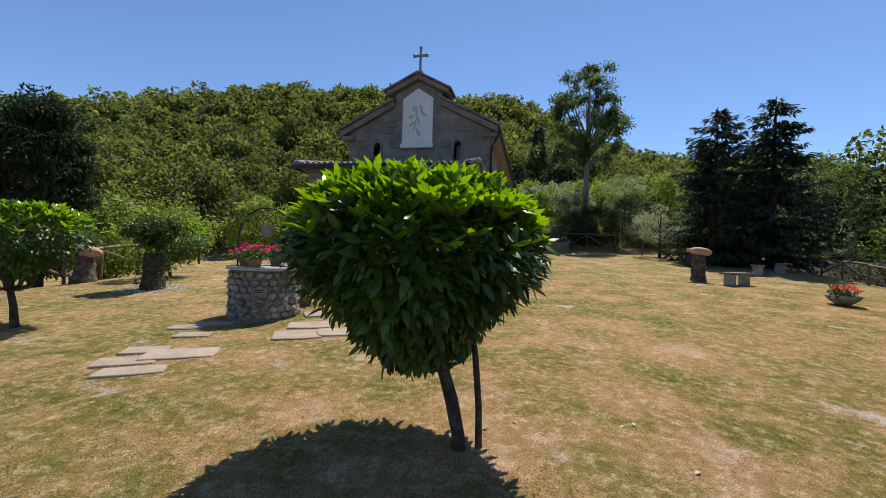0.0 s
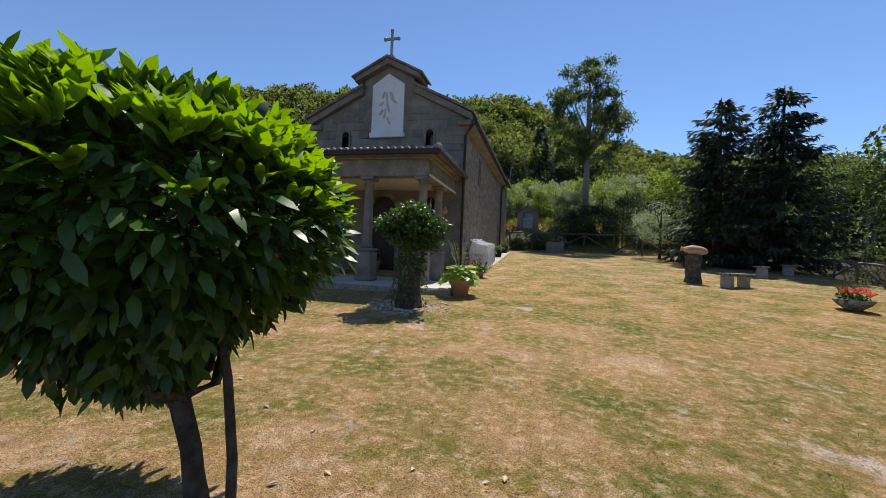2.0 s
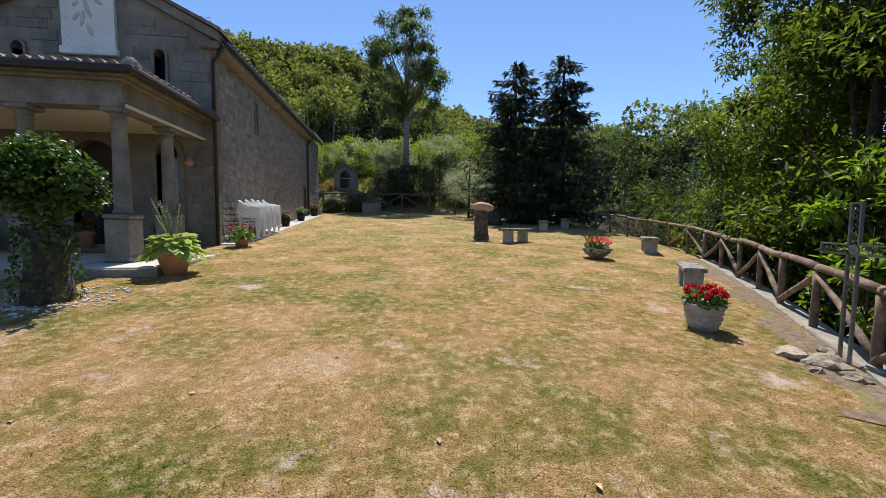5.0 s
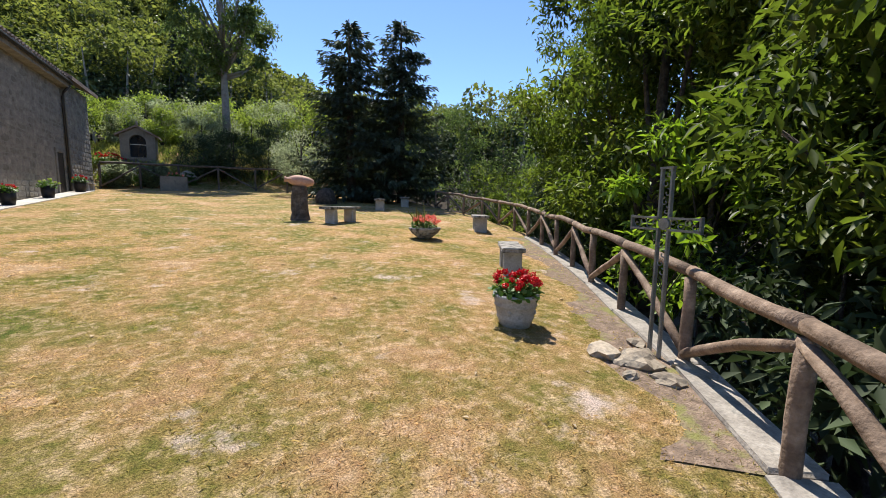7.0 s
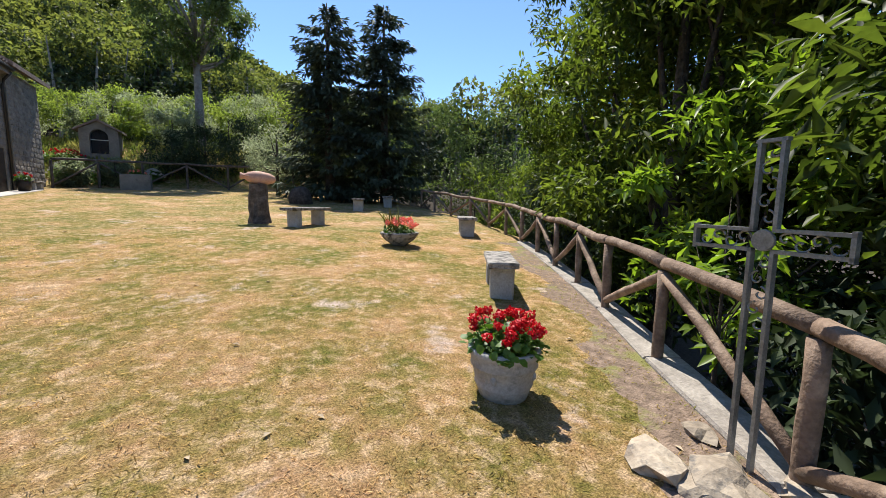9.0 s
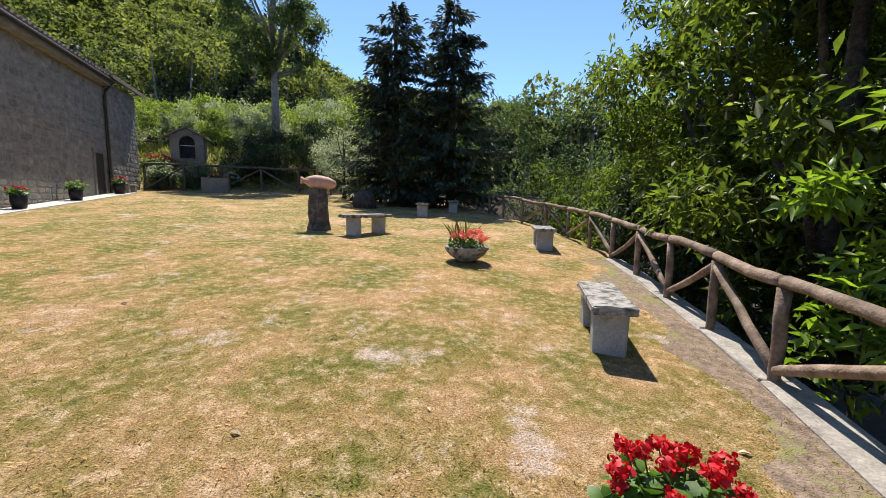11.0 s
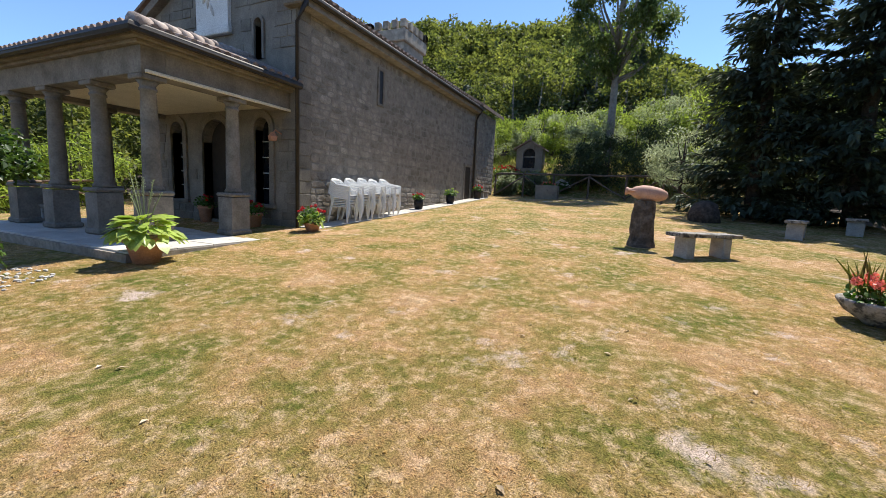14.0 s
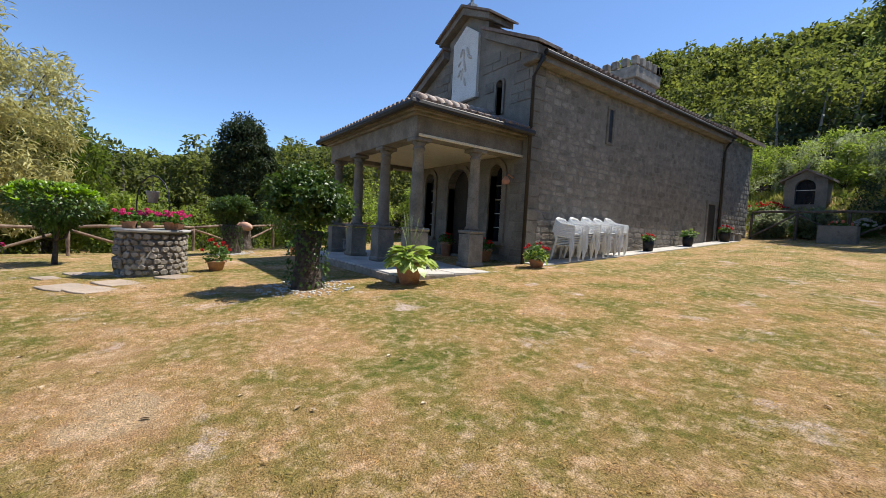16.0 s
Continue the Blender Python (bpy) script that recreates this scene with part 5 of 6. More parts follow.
def scroll(bm, c, r, a0, a1, sgn, axis):
    pts = []
    for i in range(13):
        f = i / 12
        a = a0 + (a1 - a0) * f
        rr = r * (1 - 0.75 * f)
        u, w = rr * math.cos(a), sgn * rr * math.sin(a)
        pts.append((c[0] + (u if axis else w), 0, c[1] + (w if axis else u)))
    tube(bm, pts, 0.006, 4)


for k in range(4):
    for s in (-1, 1):
        bm = bmesh.new()
        scroll(bm, (s * (0.1 + 0.07 * k), HA + 0.012 * (-1) ** k), 0.04, 0, 5.5, (-1) ** k, True)
        part("scroll", bm, IRON, cross)
for k in range(5):
    for s in (-1, 1):
        bm = bmesh.new()
        scroll(bm, (0.01 * (-1) ** k, HA + s * (0.12 + 0.085 * k)), 0.04, 0, 5.5, (-1) ** k, False)
        part("scroll", bm, IRON, cross)
bm = lathe(bmesh.new(), [(0.055, -0.012), (0.06, 0.0), (0.055, 0.012)], 16)
bmesh.ops.transform(bm, matrix=Matrix.Translation((0, 0, HA)) @ pose(0, 0, 0, 90, 0, 0), verts=bm.verts)
part("medallion", bm, IRON, cross)


def rock(x, y, r, sq, yaw, m=ROCK, label="pale rough rock at the foot of a cross", group="rocks round the cross"):
    bm = bmesh.new()
    bmesh.ops.create_icosphere(bm, subdivisions=2, radius=r * 0.72)
    for v in bm.verts:
        k = 1 + 0.7 * noise.noise(v.co * (2.0 / r) + Vector((x * 7, y * 7, 0)))
        v.co = Vector((v.co.x * k * 1.25, v.co.y * k, max(v.co.z * k * sq, -r * 0.3)))
    ob = tagged(part("rock", bm, m), label, "rock", group)
    ob.matrix_basis = pose(x, y, ground_z(x, y) + r * 0.12, 0, 0, yaw)


for x, y, r, sq, yaw in ((8.12, -8.0, 0.19, 0.55, 20), (7.95, -7.78, 0.16, 0.6, 80), (8.0, -7.95, 0.12, 0.5, 10), (8.02, -8.3, 0.13, 0.5, 130), (8.38, -8.2, 0.14, 0.5, 60), (7.82, -8.14, 0.08, 0.6, 0), (8.45, -7.72, 0.12, 0.5, 45)):
    rock(x + 0.68, y - 0.17, r, sq, yaw)

# ---- stacked chairs ----


def chair(x, y, z, yaw):
    t = thing("stacking_chair", pose(x, y, z, 0, 0, yaw), "white plastic garden armchair stacked by the wall", "chair", "stacked white chairs")
    bm = bmesh.new()
    box(bm, -0.22, 0.24, -0.23, 0.23, 0.395, 0.42, 0.008)
    part("seat", bm, PLASTIC, t)
    bm = bmesh.new()
    n = 7
    pts = [(-0.3 + 0.1 * abs(w) ** 2 * 6, w, 0.8 - 0.35 * w * w) for w in (-0.28, -0.2, -0.1, 0, 0.1, 0.2, 0.28)]
    tube(bm, pts, [0.026, 0.034, 0.038, 0.04, 0.038, 0.034, 0.026], 6)
    back = part("backrest", bm, PLASTIC, t)
    for i in range(n):
        w = -0.21 + 0.42 * i / (n - 1)
        cv = 0.05 * (w / 0.21) ** 2
        part("slat", tube(bmesh.new(), [(-0.22 + cv, w, 0.41), (-0.3 + cv, w * 1.08, 0.77)], 0.018, 5), PLASTIC, back)
    for s in (-1, 1):
        bm = bmesh.new()
        tube(bm, [(-0.25, s * 0.28, 0.76), (-0.1, s * 0.285, 0.67), (0.1, s * 0.285, 0.64), (0.24, s * 0.27, 0.62), (0.26, s * 0.26, 0.56)], [0.024, 0.03, 0.032, 0.03, 0.024], 6)
        part("armrest", bm, PLASTIC, t)
        part("leg", tube(bmesh.new(), [(0.25, s * 0.265, 0.6), (0.24, s * 0.25, 0.4), (0.27, s * 0.28, 0.0)], [0.026, 0.03, 0.02], 5), PLASTIC, t)
        part("leg", tube(bmesh.new(), [(-0.2, s * 0.23, 0.41), (-0.27, s * 0.27, 0.0)], [0.03, 0.02], 5), PLASTIC, t)
    return t


first = None
for k in range(5):
    yy = 1.2 + 0.565 * k
    zz = ground_z(0.45, yy) + 0.035
    for j in range(8 if k < 3 else 7):
        m = pose(0.4 + 0.012 * j, yy + random.uniform(-0.006, 0.006), zz + 0.044 * j, 0, 0, 14 + random.uniform(-1.5, 1.5))
        if first is None:
            first = chair(0.4, yy, zz, 14)
            first.matrix_basis = m
        else:
            copy_thing(first, m)

# ---- well ----
wx, wy, wr, wh = -3.42, -7.8, 0.62, 1.0
wz = ground_z(wx, wy) - 0.1
well = thing("stone_well", pose(wx, wy, wz), "round cobbled stone well with an iron arch and bucket", "well")
part("well_wall", lathe(bmesh.new(), [(wr - 0.03, -0.1), (wr - 0.03, wh), (wr - 0.2, wh), (wr - 0.2, 0.3)], 30, cap=False), MORTAR, well, smooth=True)
part("rim", lathe(bmesh.new(), [(wr - 0.22, wh + 0.004), (wr + 0.07, wh + 0.004), (wr + 0.08, wh + 0.06), (wr - 0.2, wh + 0.06)], 30), GREY_CEMENT, well, "dark worn stone rim", True)
part("plaque", boxed(-0.02, 0.02, -0.14, 0.14, -0.08, 0.08, 0.01), FACING, well, "small carved stone plaque").matrix_basis = pose(0, 0, 0, 0, 0, -62) @ pose(wr + 0.03, 0, wh * 0.62)
part("plaque", boxed(-0.02, 0.02, -0.15, 0.15, -0.07, 0.07, 0.01), FACING, well, "small carved stone plaque").matrix_basis = pose(0, 0, 0, 0, 0, -60) @ pose(wr + 0.03, 0, wh * 0.38)
for row, (dz, k) in enumerate(((0.62, 2), (0.38, 3))):
    for i in range(k):
        part("inscription", boxed(-0.004, 0.004, -0.09 + 0.015 * i, 0.09 - 0.02 * i, -0.008, 0.008), BLACK_IRON, well, "illegible carved line").matrix_basis = pose(0, 0, 0, 0, 0, -62 + 2 * row) @ pose(wr + 0.052, 0, wh * dz + 0.035 - 0.035 * i)
bm = bmesh.new()
ay = math.radians(35)
pts = [(math.cos(ay) * c * 0.5, math.sin(ay) * c * 0.5, wh + 0.06 + h) for c, h in ((-1, 0), (-1, 0.55), (-0.92, 0.8), (-0.7, 0.98), (-0.35, 1.1), (0, 1.14), (0.35, 1.1), (0.7, 0.98), (0.92, 0.8), (1, 0.55), (1, 0))]
tube(bm, pts, 0.016, 6)
for k in range(-2, 3):
    c = k * 0.17
    px, pz = c * math.cos(ay), wh + 1.02 - abs(k) * 0.05
    tube(bm, [(px + 0.06 * math.cos(i * 0.6) * math.cos(ay) * (1 - i / 14), c * math.sin(ay) + 0.06 * math.cos(i * 0.6) * math.sin(ay) * (1 - i / 14), pz + 0.06 * math.sin(i * 0.6) * (1 - i / 14)) for i in range(12)], 0.007, 4)
part("iron_arch", bm, BLACK_IRON, well, "black wrought-iron arch")
bucket = part("bucket", lathe(bmesh.new(), [(0.085, 0), (0.125, 0.24), (0.13, 0.25), (0.115, 0.25), (0.08, 0.03)], 18, (0, 0, wh + 0.62)), ZINC, well, "hanging zinc bucket", True)
part("bucket_handle", tube(bmesh.new(), [(-0.12, 0, wh + 0.86), (-0.06, 0, wh + 0.98), (0, 0, wh + 1.02), (0.06, 0, wh + 0.98), (0.12, 0, wh + 0.86)], 0.006, 5), BLACK_IRON, bucket)
part("chain", tube(bmesh.new(), [(0, 0, wh + 1.02), (0, 0, wh + 1.18)], 0.008, 5), BLACK_IRON, bucket)
for dx, dy, sp in ((0.05, -0.4, 1.9), (0.38, 0.32, 2.0), (-0.38, -0.1, 1.7), (-0.1, 0.45, 1.7)):
    pot("rim_pot", wx + dx, wy + dy, "clay pot of bright pink geraniums on the well's rim", 0.15, 0.17, z=wz + wh + 0.062, petal=PINK, heads=20, spread=sp, tall=1.25, group="pink geraniums on the well")

# ---- back of the lawn: trough, shrine ----
tx, ty = 3.5, 13.8
t = thing("stone_trough", pose(tx, ty, ground_z(tx, ty)) @ Matrix.Diagonal((0.7, 0.9, 0.85, 1.0)), "long grey stone trough planted with flowers", "planter")
bm = bmesh.new()
box(bm, -0.8, 0.8, -0.3, -0.2, -0.1, 0.8, 0.015)
box(bm, -0.8, 0.8, 0.2, 0.3, -0.1, 0.8, 0.015)
box(bm, -0.8, -0.7, -0.198, 0.198, -0.1, 0.8)
box(bm, 0.7, 0.8, -0.198, 0.198, -0.1, 0.8)
part("basin", bm, FACING, t)
part("soil", boxed(-0.698, 0.698, -0.198, 0.198, 0.6, 0.72), EARTH, t)
flowers(t, (0, 0, 0.72), (0.55, 0.22, 0.25), SALMON, 14, 260, 0.09, 0.055)
sx, sy = 1.5, 18.3
sz = terrain(sx, sy) - 0.05
shrine = thing("wayside_shrine", pose(sx, sy, sz) @ Matrix.Scale(0.76, 4), "small plastered stone shrine with an arched niche on the bank", "shrine")
cut_wall("niche_wall", [(-1.05, -0.4), (1.05, -0.4), (1.05, 1.75), (0, 2.35), (-1.05, 1.75)], [moved(arch(1.0, 1.6), 0, 0.2)], -0.6, -0.2, FACING, shrine)
part("body", boxed(-1.05, 1.05, -0.198, 0.7, -0.4, 1.75), FACING, shrine)
for s in (-1, 1):
    part("roof_slope", prism(bmesh.new(), [(0, 2.36), (s * 1.3, 1.64), (s * 1.3, 1.76), (0, 2.5)], -0.8, 0.85), TILE, shrine, "brown stone-slab roof")
part("niche_back", prism(bmesh.new(), moved(arch(0.99, 1.59), 0, 0.2), -0.3, -0.21), GLASS, shrine, "dark glazed niche")
part("niche_bar", boxed(-0.5, 0.5, -0.34, -0.31, 1.1, 1.15), MUNTIN, shrine)
part("finial", boxed(-0.06, 0.06, -0.5, -0.38, 2.5, 2.8, 0.02), STONE, shrine)

t = thing("flower_bush", pose(0.1, 17.6, terrain(0.1, 17.6)), "low bush of dull red flowers beside the shrine", "bush")
flowers(t, (0, 0, 0), (0.9, 0.5, 0.6), RED, 40, 500, 0.1, 0.06, 0.1)
for x, y, s in ((0.8, 15.4, 0.7), (2.1, 15.6, 0.62), (3.9, 15.8, 0.45)):
    t = thing("white_flower_bush", pose(x, y, terrain(x, y)), "dark leafy bush flecked with white flowers", "bush", "white-flowered bushes")
    flowers(t, (0, 0, 0), (s, s * 0.7, s * 1.5), MUNTIN, 70, 700, 0.1, 0.055, 0.05)

# planters across the lawn
pot("far_planter", -7.6, -11.2, "white stone pot of pink flowers by the far fence", 0.24, 0.36, m=GREY_CEMENT, petal=PINK, heads=16, spread=1.3, tall=0.8)
pot("porch_pot", -2.9, -0.35, "pot of dark foliage with red flowers beside the church door", 0.18, 0.5, z=0.0, petal=RED, heads=7, spread=1.6, tall=1.6, group="porch pots")
pot("porch_pot", -1.0, -0.4, "pot of dark foliage under the church window", 0.18, 0.42, z=0.0, petal=RED, heads=7, spread=1.6, tall=1.6, group="porch pots")
pot("porch_pot", -5.2, -0.4, "pot of dark foliage at the porch wall", 0.18, 0.4, z=0.0, petal=RED, heads=4, spread=1.6, tall=1.6, group="porch pots")
pot("far_planter", -7.6, -3.4, "pot of red flowers beside the far path", 0.22, 0.3, petal=RED, heads=14, spread=1.4, tall=0.9)
pot("far_planter", -6.6, -3.9, "clay pot of green leaves at the porch's far end", 0.22, 0.3, petal=HOSTA, heads=4, spread=1.6, tall=0.9)

# bank grass and lawn litter
n = 9000
c = np.column_stack([rng.uniform(-3, 11, n), rng.uniform(16.0, 23, n), np.zeros(n)])
c[:, 2] = [terrain(a, b) for a, b in c[:, :2]]
ln = 0.22 + 0.25 * rng.random(n)
tagged(part_mesh("bank_grass", leaf_mesh("bank_grass", c, unit(n) * 0.6 + np.array([0, 0, 0.9]), unit(n), ln, ln * 0.16, MEADOW)), "tall rough grass on the bank", "grass", kind="stuff")
n = 75000
gx, gy = rng.uniform(-4, 12, n), -14.0 + 14.0 * rng.random(n) ** 1.2
keep = [k for k in range(n) if gx[k] < np.interp(gy[k], [p[1] for p in FENCE_EAST], [p[0] for p in FENCE_EAST]) - 0.12 and not (-6.3 < gx[k] < 0.8 and gy[k] > -4.15)]
c = np.array([(gx[k], gy[k], ground_z(gx[k], gy[k])) for k in keep])
tuft = np.array([noise.noise((a * 0.9, b * 0.9, 0)) for a, b in c[:, :2]])
c = c[tuft > -0.35]
n = len(c)
c = np.repeat(c, 4, 0) + rng.normal(size=(n * 4, 3)) * np.array([0.03, 0.03, 0])
ln = 0.018 + 0.026 * rng.random(n * 4)
tagged(part_mesh("grass_tufts", leaf_mesh("grass_tufts", c, unit(n * 4) * np.array([0.9, 0.9, 0.5]) + np.array([0, 0, 0.2]), unit(n * 4) * 0.5 + np.array([0, 0, 0.9]), ln, ln * 0.16, BLADES)), "short uneven tufts of lawn grass", "grass", kind="stuff")
bm = bmesh.new()
prev = None
for (x0, y0), (x1, y1) in zip(FENCE_EAST[2:9], FENCE_EAST[3:10]):
    d = Vector((x1 - x0, y1 - y0)).normalized()
    for k in range(12):
        px, py = x0 + (x1 - x0) * k / 12, y0 + (y1 - y0) * k / 12
        w = 0.5 + 0.5 * noise.noise((px * 1.3, py * 1.3, 4.0)) + random.uniform(-0.07, 0.07)
        row = []
        for j in range(5):
            o = 0.06 + w * j / 4
            qx, qy = px - d.y * o, py + d.x * o
            row.append(bm.verts.new((qx, qy, ground_z(qx, qy) + (0.008 if j < 4 else -0.01))))
        if prev:
            for j in range(4):
                bm.faces.new((prev[j], row[j], row[j + 1], prev[j + 1]))
        prev = row
tagged(part("bare_earth_strip", bm, WORN, smooth=True), "worn bare earth strip along the kerb", "earth", kind="structure")
n = 150
c = np.array([(x, y, ground_z(x, y) + 0.012) for x, y in zip(rng.uniform(-2, 9.5, n), rng.uniform(-11.5, 2, n))])
ln = 0.04 + 0.035 * rng.random(n)
tagged(part_mesh("fallen_leaves", leaf_mesh("fallen_leaves", c, unit(n) * np.array([1, 1, 0.1]), np.tile([0, 0, 1.0], (n, 1)) + unit(n) * 0.15, ln, ln * 0.5, DRY_LEAF)), "dry fallen leaves scattered on the lawn", "leaves", kind="stuff")

# ---- stones, slabs ----


def stone_variant(k):
    """A unit rubble stone: back at y 0, bulging face at y -1, about the origin in x and z."""
    r = random.Random(40 + k)
    bm = bmesh.new()
    n = 7
    outer = []
    for i in range(n):
        a = 2 * math.pi * (i + 0.5) / n + r.uniform(-0.2, 0.2)
        c, s = math.cos(a), math.sin(a)
        q = 0.5 / max(abs(c), abs(s))
        q = min(q, 0.62) * r.uniform(0.9, 1.0)
        outer.append((c * q, s * q))
    back = [bm.verts.new((x, 0.02, z)) for x, z in outer]
    mid = [bm.verts.new((x * 0.97, -0.6, z * 0.95)) for x, z in outer]
    face = [bm.verts.new((x * 0.8, -1.0 + r.uniform(-0.2, 0.1), z * 0.76)) for x, z in outer]
    for a, b in ((back, mid), (mid, face)):
        for i in range(n):
            bm.faces.new((a[i], a[(i + 1) % n], b[(i + 1) % n], b[i]))
    bm.faces.new(face)
    bmesh.ops.recalc_face_normals(bm, faces=bm.faces)
    return bm


def ashlar_variant(k):
    r = random.Random(90 + k)
    bm = bmesh.new()
    corner = [(-0.5, -0.5), (0.5, -0.5), (0.5, 0.5), (-0.5, 0.5)]
    back = [bm.verts.new((x, 0.02, z)) for x, z in corner]
    mid = [bm.verts.new((x * r.uniform(0.97, 1), -0.8, z * r.uniform(0.96, 1))) for x, z in corner]
    face = [bm.verts.new((x * 0.93, -1.0, z * 0.9)) for x, z in corner]
    for a, b in ((back, mid), (mid, face)):
        for i in range(4):
            bm.faces.new((a[i], a[(i + 1) % 4], b[(i + 1) % 4], b[i]))
    bm.faces.new(face)
    bmesh.ops.recalc_face_normals(bm, faces=bm.faces)
    return bm


def stored(make, m, count, name):
    out = []
    for k in range(count):
        me = bpy.data.meshes.new(name)
        bm = make(k)
        bm.to_mesh(me)
        bm.free()
        out.append(finish(me, m))
    return out


def masonry(parent, name, place, u0, u1, v0, v1, skip, meshes, hs, ws, depth, limit, order):
    """Courses of stones on a wall; place turns (u, v) to a pose; the first `limit` by order are parts, the rest one mesh."""
    cells = []
    v = v0
    while v < v1 - 0.05:
        h = min(random.uniform(*hs), v1 - v)
        u = u0
        while u < u1 - 0.04:
            w = min(random.uniform(*ws), u1 - u)
            if u1 - u - w < 0.1:
                w = u1 - u
            cu, cv = u + w / 2, v + h / 2
            if not skip(u, u + w, v, v + h):
                cells.append((cu, cv, w * 0.95, h * 0.93))
            u += w
        v += h
    cells.sort(key=order)
    rest_v, rest_f = [], []
    for i, (cu, cv, w, h) in enumerate(cells):
        me = meshes[i % len(meshes)]
        m = place(cu, cv) @ pose(0, 0, 0, 0, random.uniform(-2, 2), 0) @ Matrix.Diagonal((w, depth * random.uniform(0.6, 1.25), h, 1))
        if i < limit:
            part_mesh(name, me, parent, m)
        else:
            o = len(rest_v)
            rest_v += [tuple(m @ v.co) for v in me.vertices]
            rest_f += [tuple(o + q for q in f.vertices) for f in me.polygons]
    if rest_v:
        me = bpy.data.meshes.new("masonry")
        me.from_pydata(rest_v, [], rest_f)
        ob = part_mesh("masonry", finish(me, meshes[0].materials[0]), parent)
        tagged(ob, kind="stuff")


RUBBLES = stored(stone_variant, RUBBLE, 7, "stone")
ASHLARS = stored(ashlar_variant, FACING, 5, "block")


def side_skip(a, b, c, d):
    return (b > 3.27 and a < 3.69 and d > 3.7 and c < 4.88) or (b > 10.7 and a < 11.8 and c < 2.68)


masonry(church, "stone", lambda u, v: pose(0.0, u, v, 0, 0, 90), 0.42, CL - 0.02, -0.05, 5.17, side_skip, RUBBLES, (0.1, 0.27), (0.16, 0.6), 0.013, 300, lambda c: c[0] + 1.2 * c[1])
masonry(church, "stone", lambda u, v: pose(0.12, u, v, 0, 0, 90), CL + 0.02, CL + 2.88, 0.0, 5.3, lambda *a: False, RUBBLES, (0.15, 0.26), (0.2, 0.5), 0.022, 0, lambda c: c[0])
# corner quoins
for k in range(17):
    z0 = 0.0 + k * 0.31
    w = 0.42 if k % 2 else 0.28
    part("quoin", boxed(0.0, 0.03, 0.0, 0.7 - w, z0 + 0.008, z0 + 0.302, 0.008), FACING, church)


def front_skip(a, b, c, d):
    def hit(x0, x1, z0, z1):
        return b > x0 and a < x1 and d > z0 and c < z1
    if hit(DOOR_X - 0.75, DOOR_X + 0.75, -1, 2.96) or hit(-3.7, -2.26, 4.82, 7.2):
        return True
    for x in WIN_XS:
        if hit(x - 0.46, x + 0.46, 0.5, 2.95):
            return True
    for x in SLIT_XS:
        if hit(x - 0.22, x + 0.22, 4.1, 5.2):
            return True
    if c < 4.12 and d > 2.84:
        return True
    top = 5.3 + (3 - abs((a + b) / 2 + 3.0)) * 0.475 if abs((a + b) / 2 + 3) > 1 else 6.85
    return d > top


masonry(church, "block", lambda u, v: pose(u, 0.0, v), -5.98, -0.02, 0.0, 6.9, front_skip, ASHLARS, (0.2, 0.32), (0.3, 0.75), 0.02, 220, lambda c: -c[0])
# well cobbles
cob = RUBBLES
for row in range(8):
    n = 26
    for i in range(n):
        a = (i + 0.5 * (row % 2) + random.uniform(-0.15, 0.15)) * 2 * math.pi / n
        s = random.uniform(0.11, 0.17)
        part_mesh("cobble", cob[(i + row) % len(cob)], well, pose(math.cos(a) * (wr - 0.028), math.sin(a) * (wr - 0.028), 0.06 + row * 0.122 + random.uniform(-0.015, 0.015), 0, 0, math.degrees(a) + 90) @ pose(0, 0, 0, 0, random.uniform(-25, 25), 0) @ Matrix.Diagonal((s, random.uniform(0.035, 0.07), s * random.uniform(0.65, 0.9), 1)))
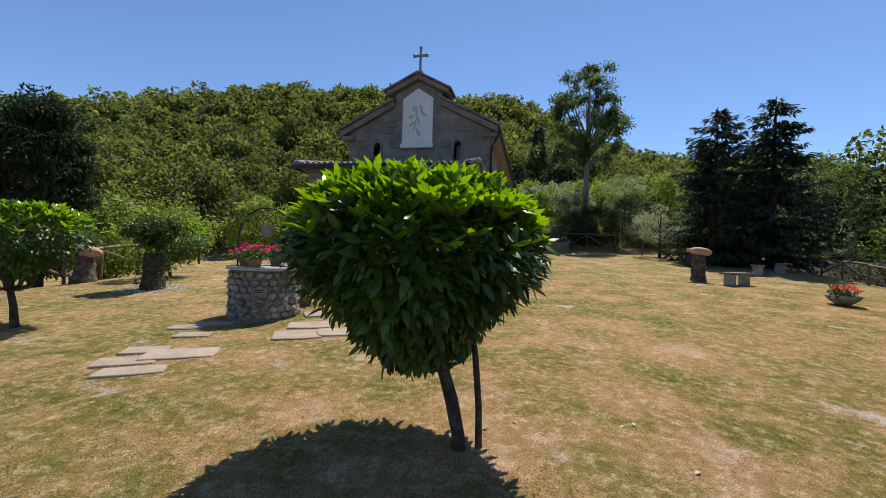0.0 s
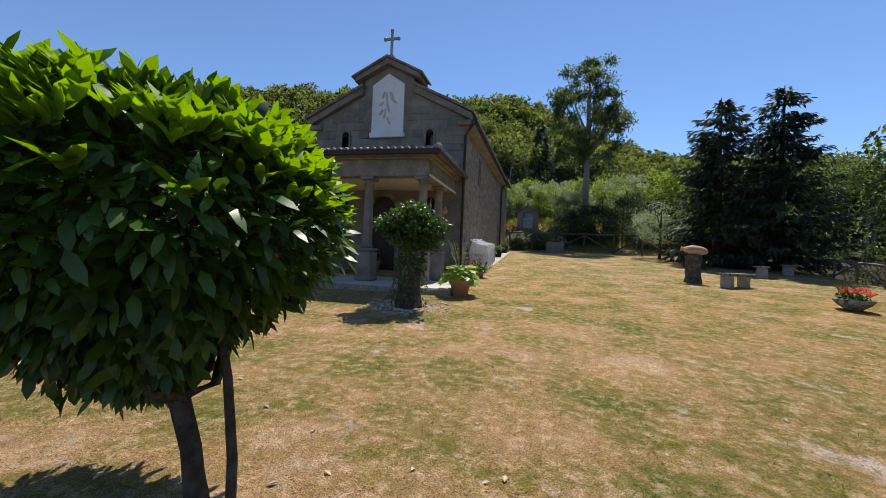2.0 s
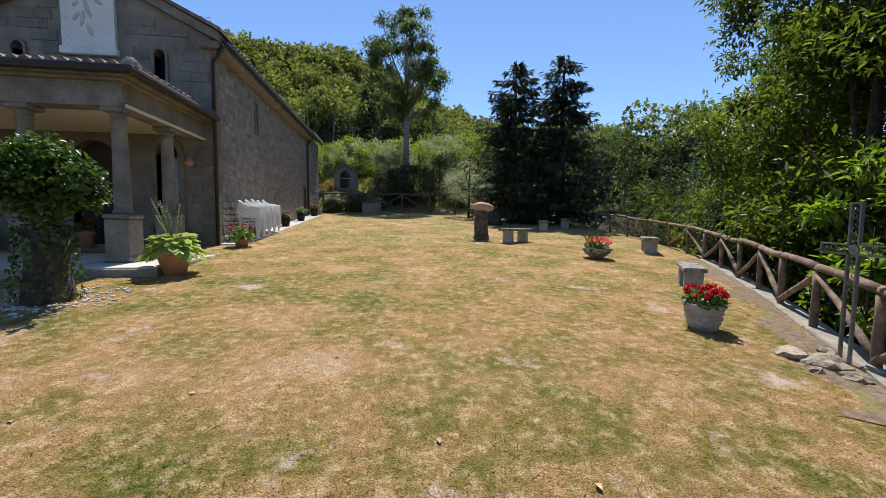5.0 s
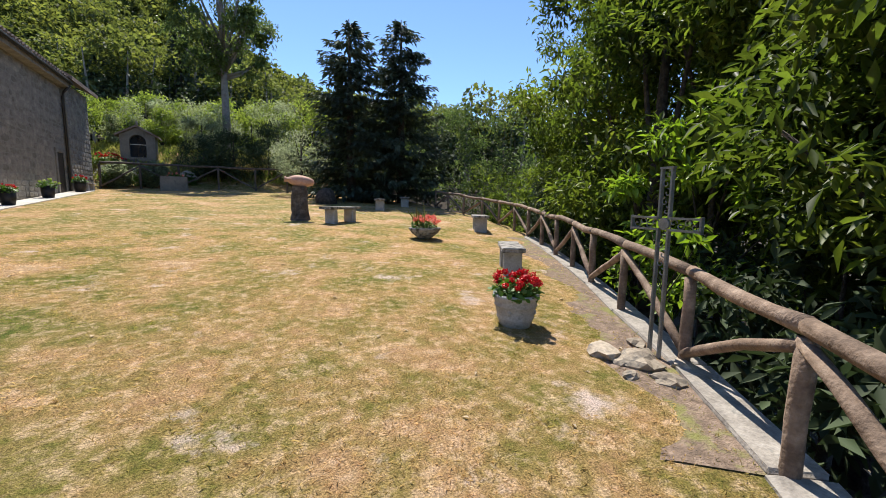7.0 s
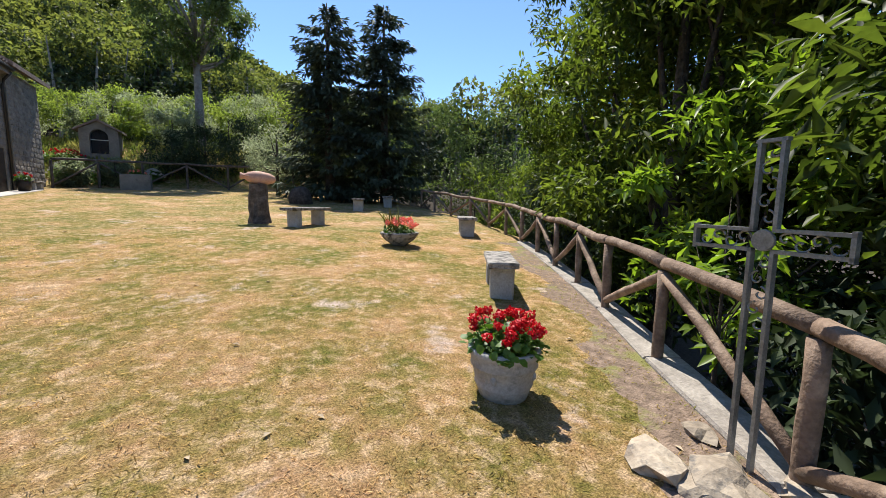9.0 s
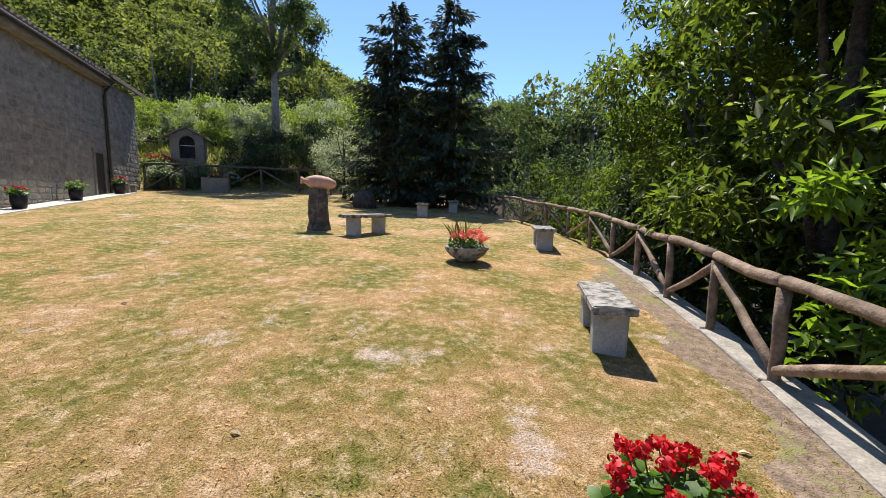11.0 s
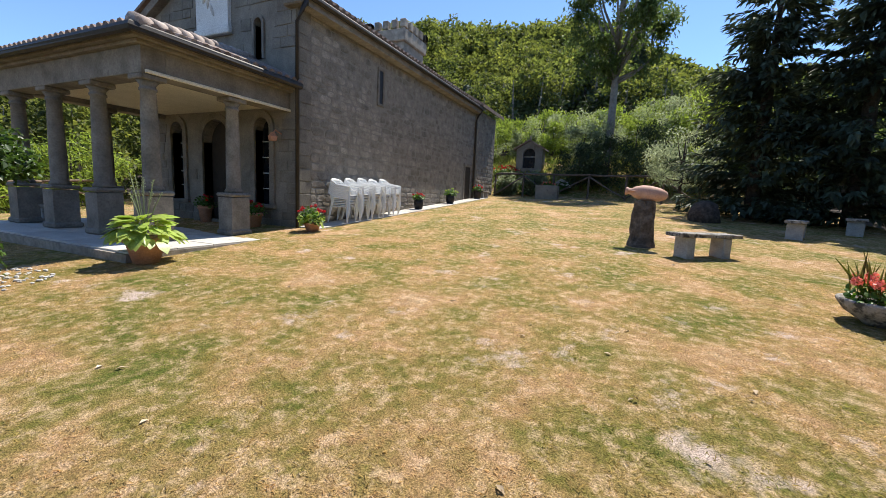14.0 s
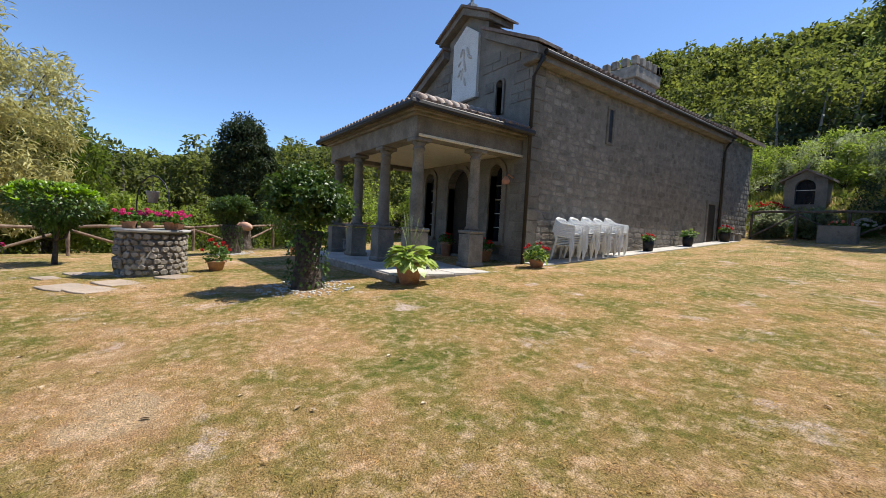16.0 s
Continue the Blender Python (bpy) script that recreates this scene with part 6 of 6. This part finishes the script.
# porch paving slabs
y = -4.05
while y < -0.3:
    d = random.uniform(0.55, 0.75)
    x = -6.25
    while x < 0.6:
        w = random.uniform(0.6, 1.05)
        w = min(w, 0.7 - x)
        if w > 0.1:
            ob = part("paving_slab", boxed(x + 0.006, x + w - 0.006, y + 0.006, min(y + d, -0.01) - 0.006, -0.04, random.uniform(-0.003, 0.003), 0.006), PAVING, floor)
        x += w
    y += d
# strip of paving along the side wall
strip = tagged(new("wall_paving", None), "narrow pale paving along the church wall", "pavement", kind="structure")
y = -0.02
while y < 11.9:
    z0, z1 = ground_z(0.4, y), ground_z(0.4, y + 0.9)
    ob = part("paving_slab", boxed(0.075, 0.7, 0.004, 0.89, -0.12, 0.03, 0.006), PAVING, strip)
    ob.matrix_basis = pose(0, y, z0, math.degrees(math.atan2(z1 - z0, 0.9)), 0, 0)
    y += 0.9
# flagstone path by the well
path = tagged(new("flagstone_path", None), "loose pale flagstones set in the lawn by the well", "path", kind="structure")
for x, y, w, d, yaw in ((-3.15, -10.75, 0.75, 0.4, 35), (-2.75, -11.0, 0.75, 0.36, 35), (-3.35, -10.3, 0.6, 0.4, 30), (-2.8, -10.3, 0.95, 0.55, 32), (-3.95, -9.05, 0.6, 0.36, 30), (-3.75, -8.7, 0.7, 0.34, 30), (-3.45, -9.45, 0.55, 0.36, 28), (-1.95, -8.95, 0.85, 0.65, 32), (-1.45, -8.6, 0.7, 0.6, 34), (-2.15, -8.3, 0.8, 0.6, 30), (-2.5, -7.4, 0.6, 0.6, 40)):
    bm = bmesh.new()
    lo = []
    for u, v in ((-0.5, -0.5), (0.1, -0.53), (0.5, -0.48), (0.53, 0.05), (0.49, 0.5), (-0.08, 0.52), (-0.5, 0.48), (-0.52, -0.1)):
        lo.append((u * w * random.uniform(0.8, 0.92), v * d * random.uniform(0.8, 0.95)))
    n = len(lo)
    a = [bm.verts.new((u, v, -0.06)) for u, v in lo]
    b = [bm.verts.new((u, v, 0.012)) for u, v in lo]
    c = [bm.verts.new((u * 0.96, v * 0.96, 0.02)) for u, v in lo]
    for p, q in ((a, b), (b, c)):
        for i in range(n):
            bm.faces.new((p[i], p[(i + 1) % n], q[(i + 1) % n], q[i]))
    bm.faces.new(c)
    bmesh.ops.recalc_face_normals(bm, faces=bm.faces)
    part("flagstone", bm, FLAG, path).matrix_basis = pose(x, y, ground_z(x, y), 0, 0, yaw)
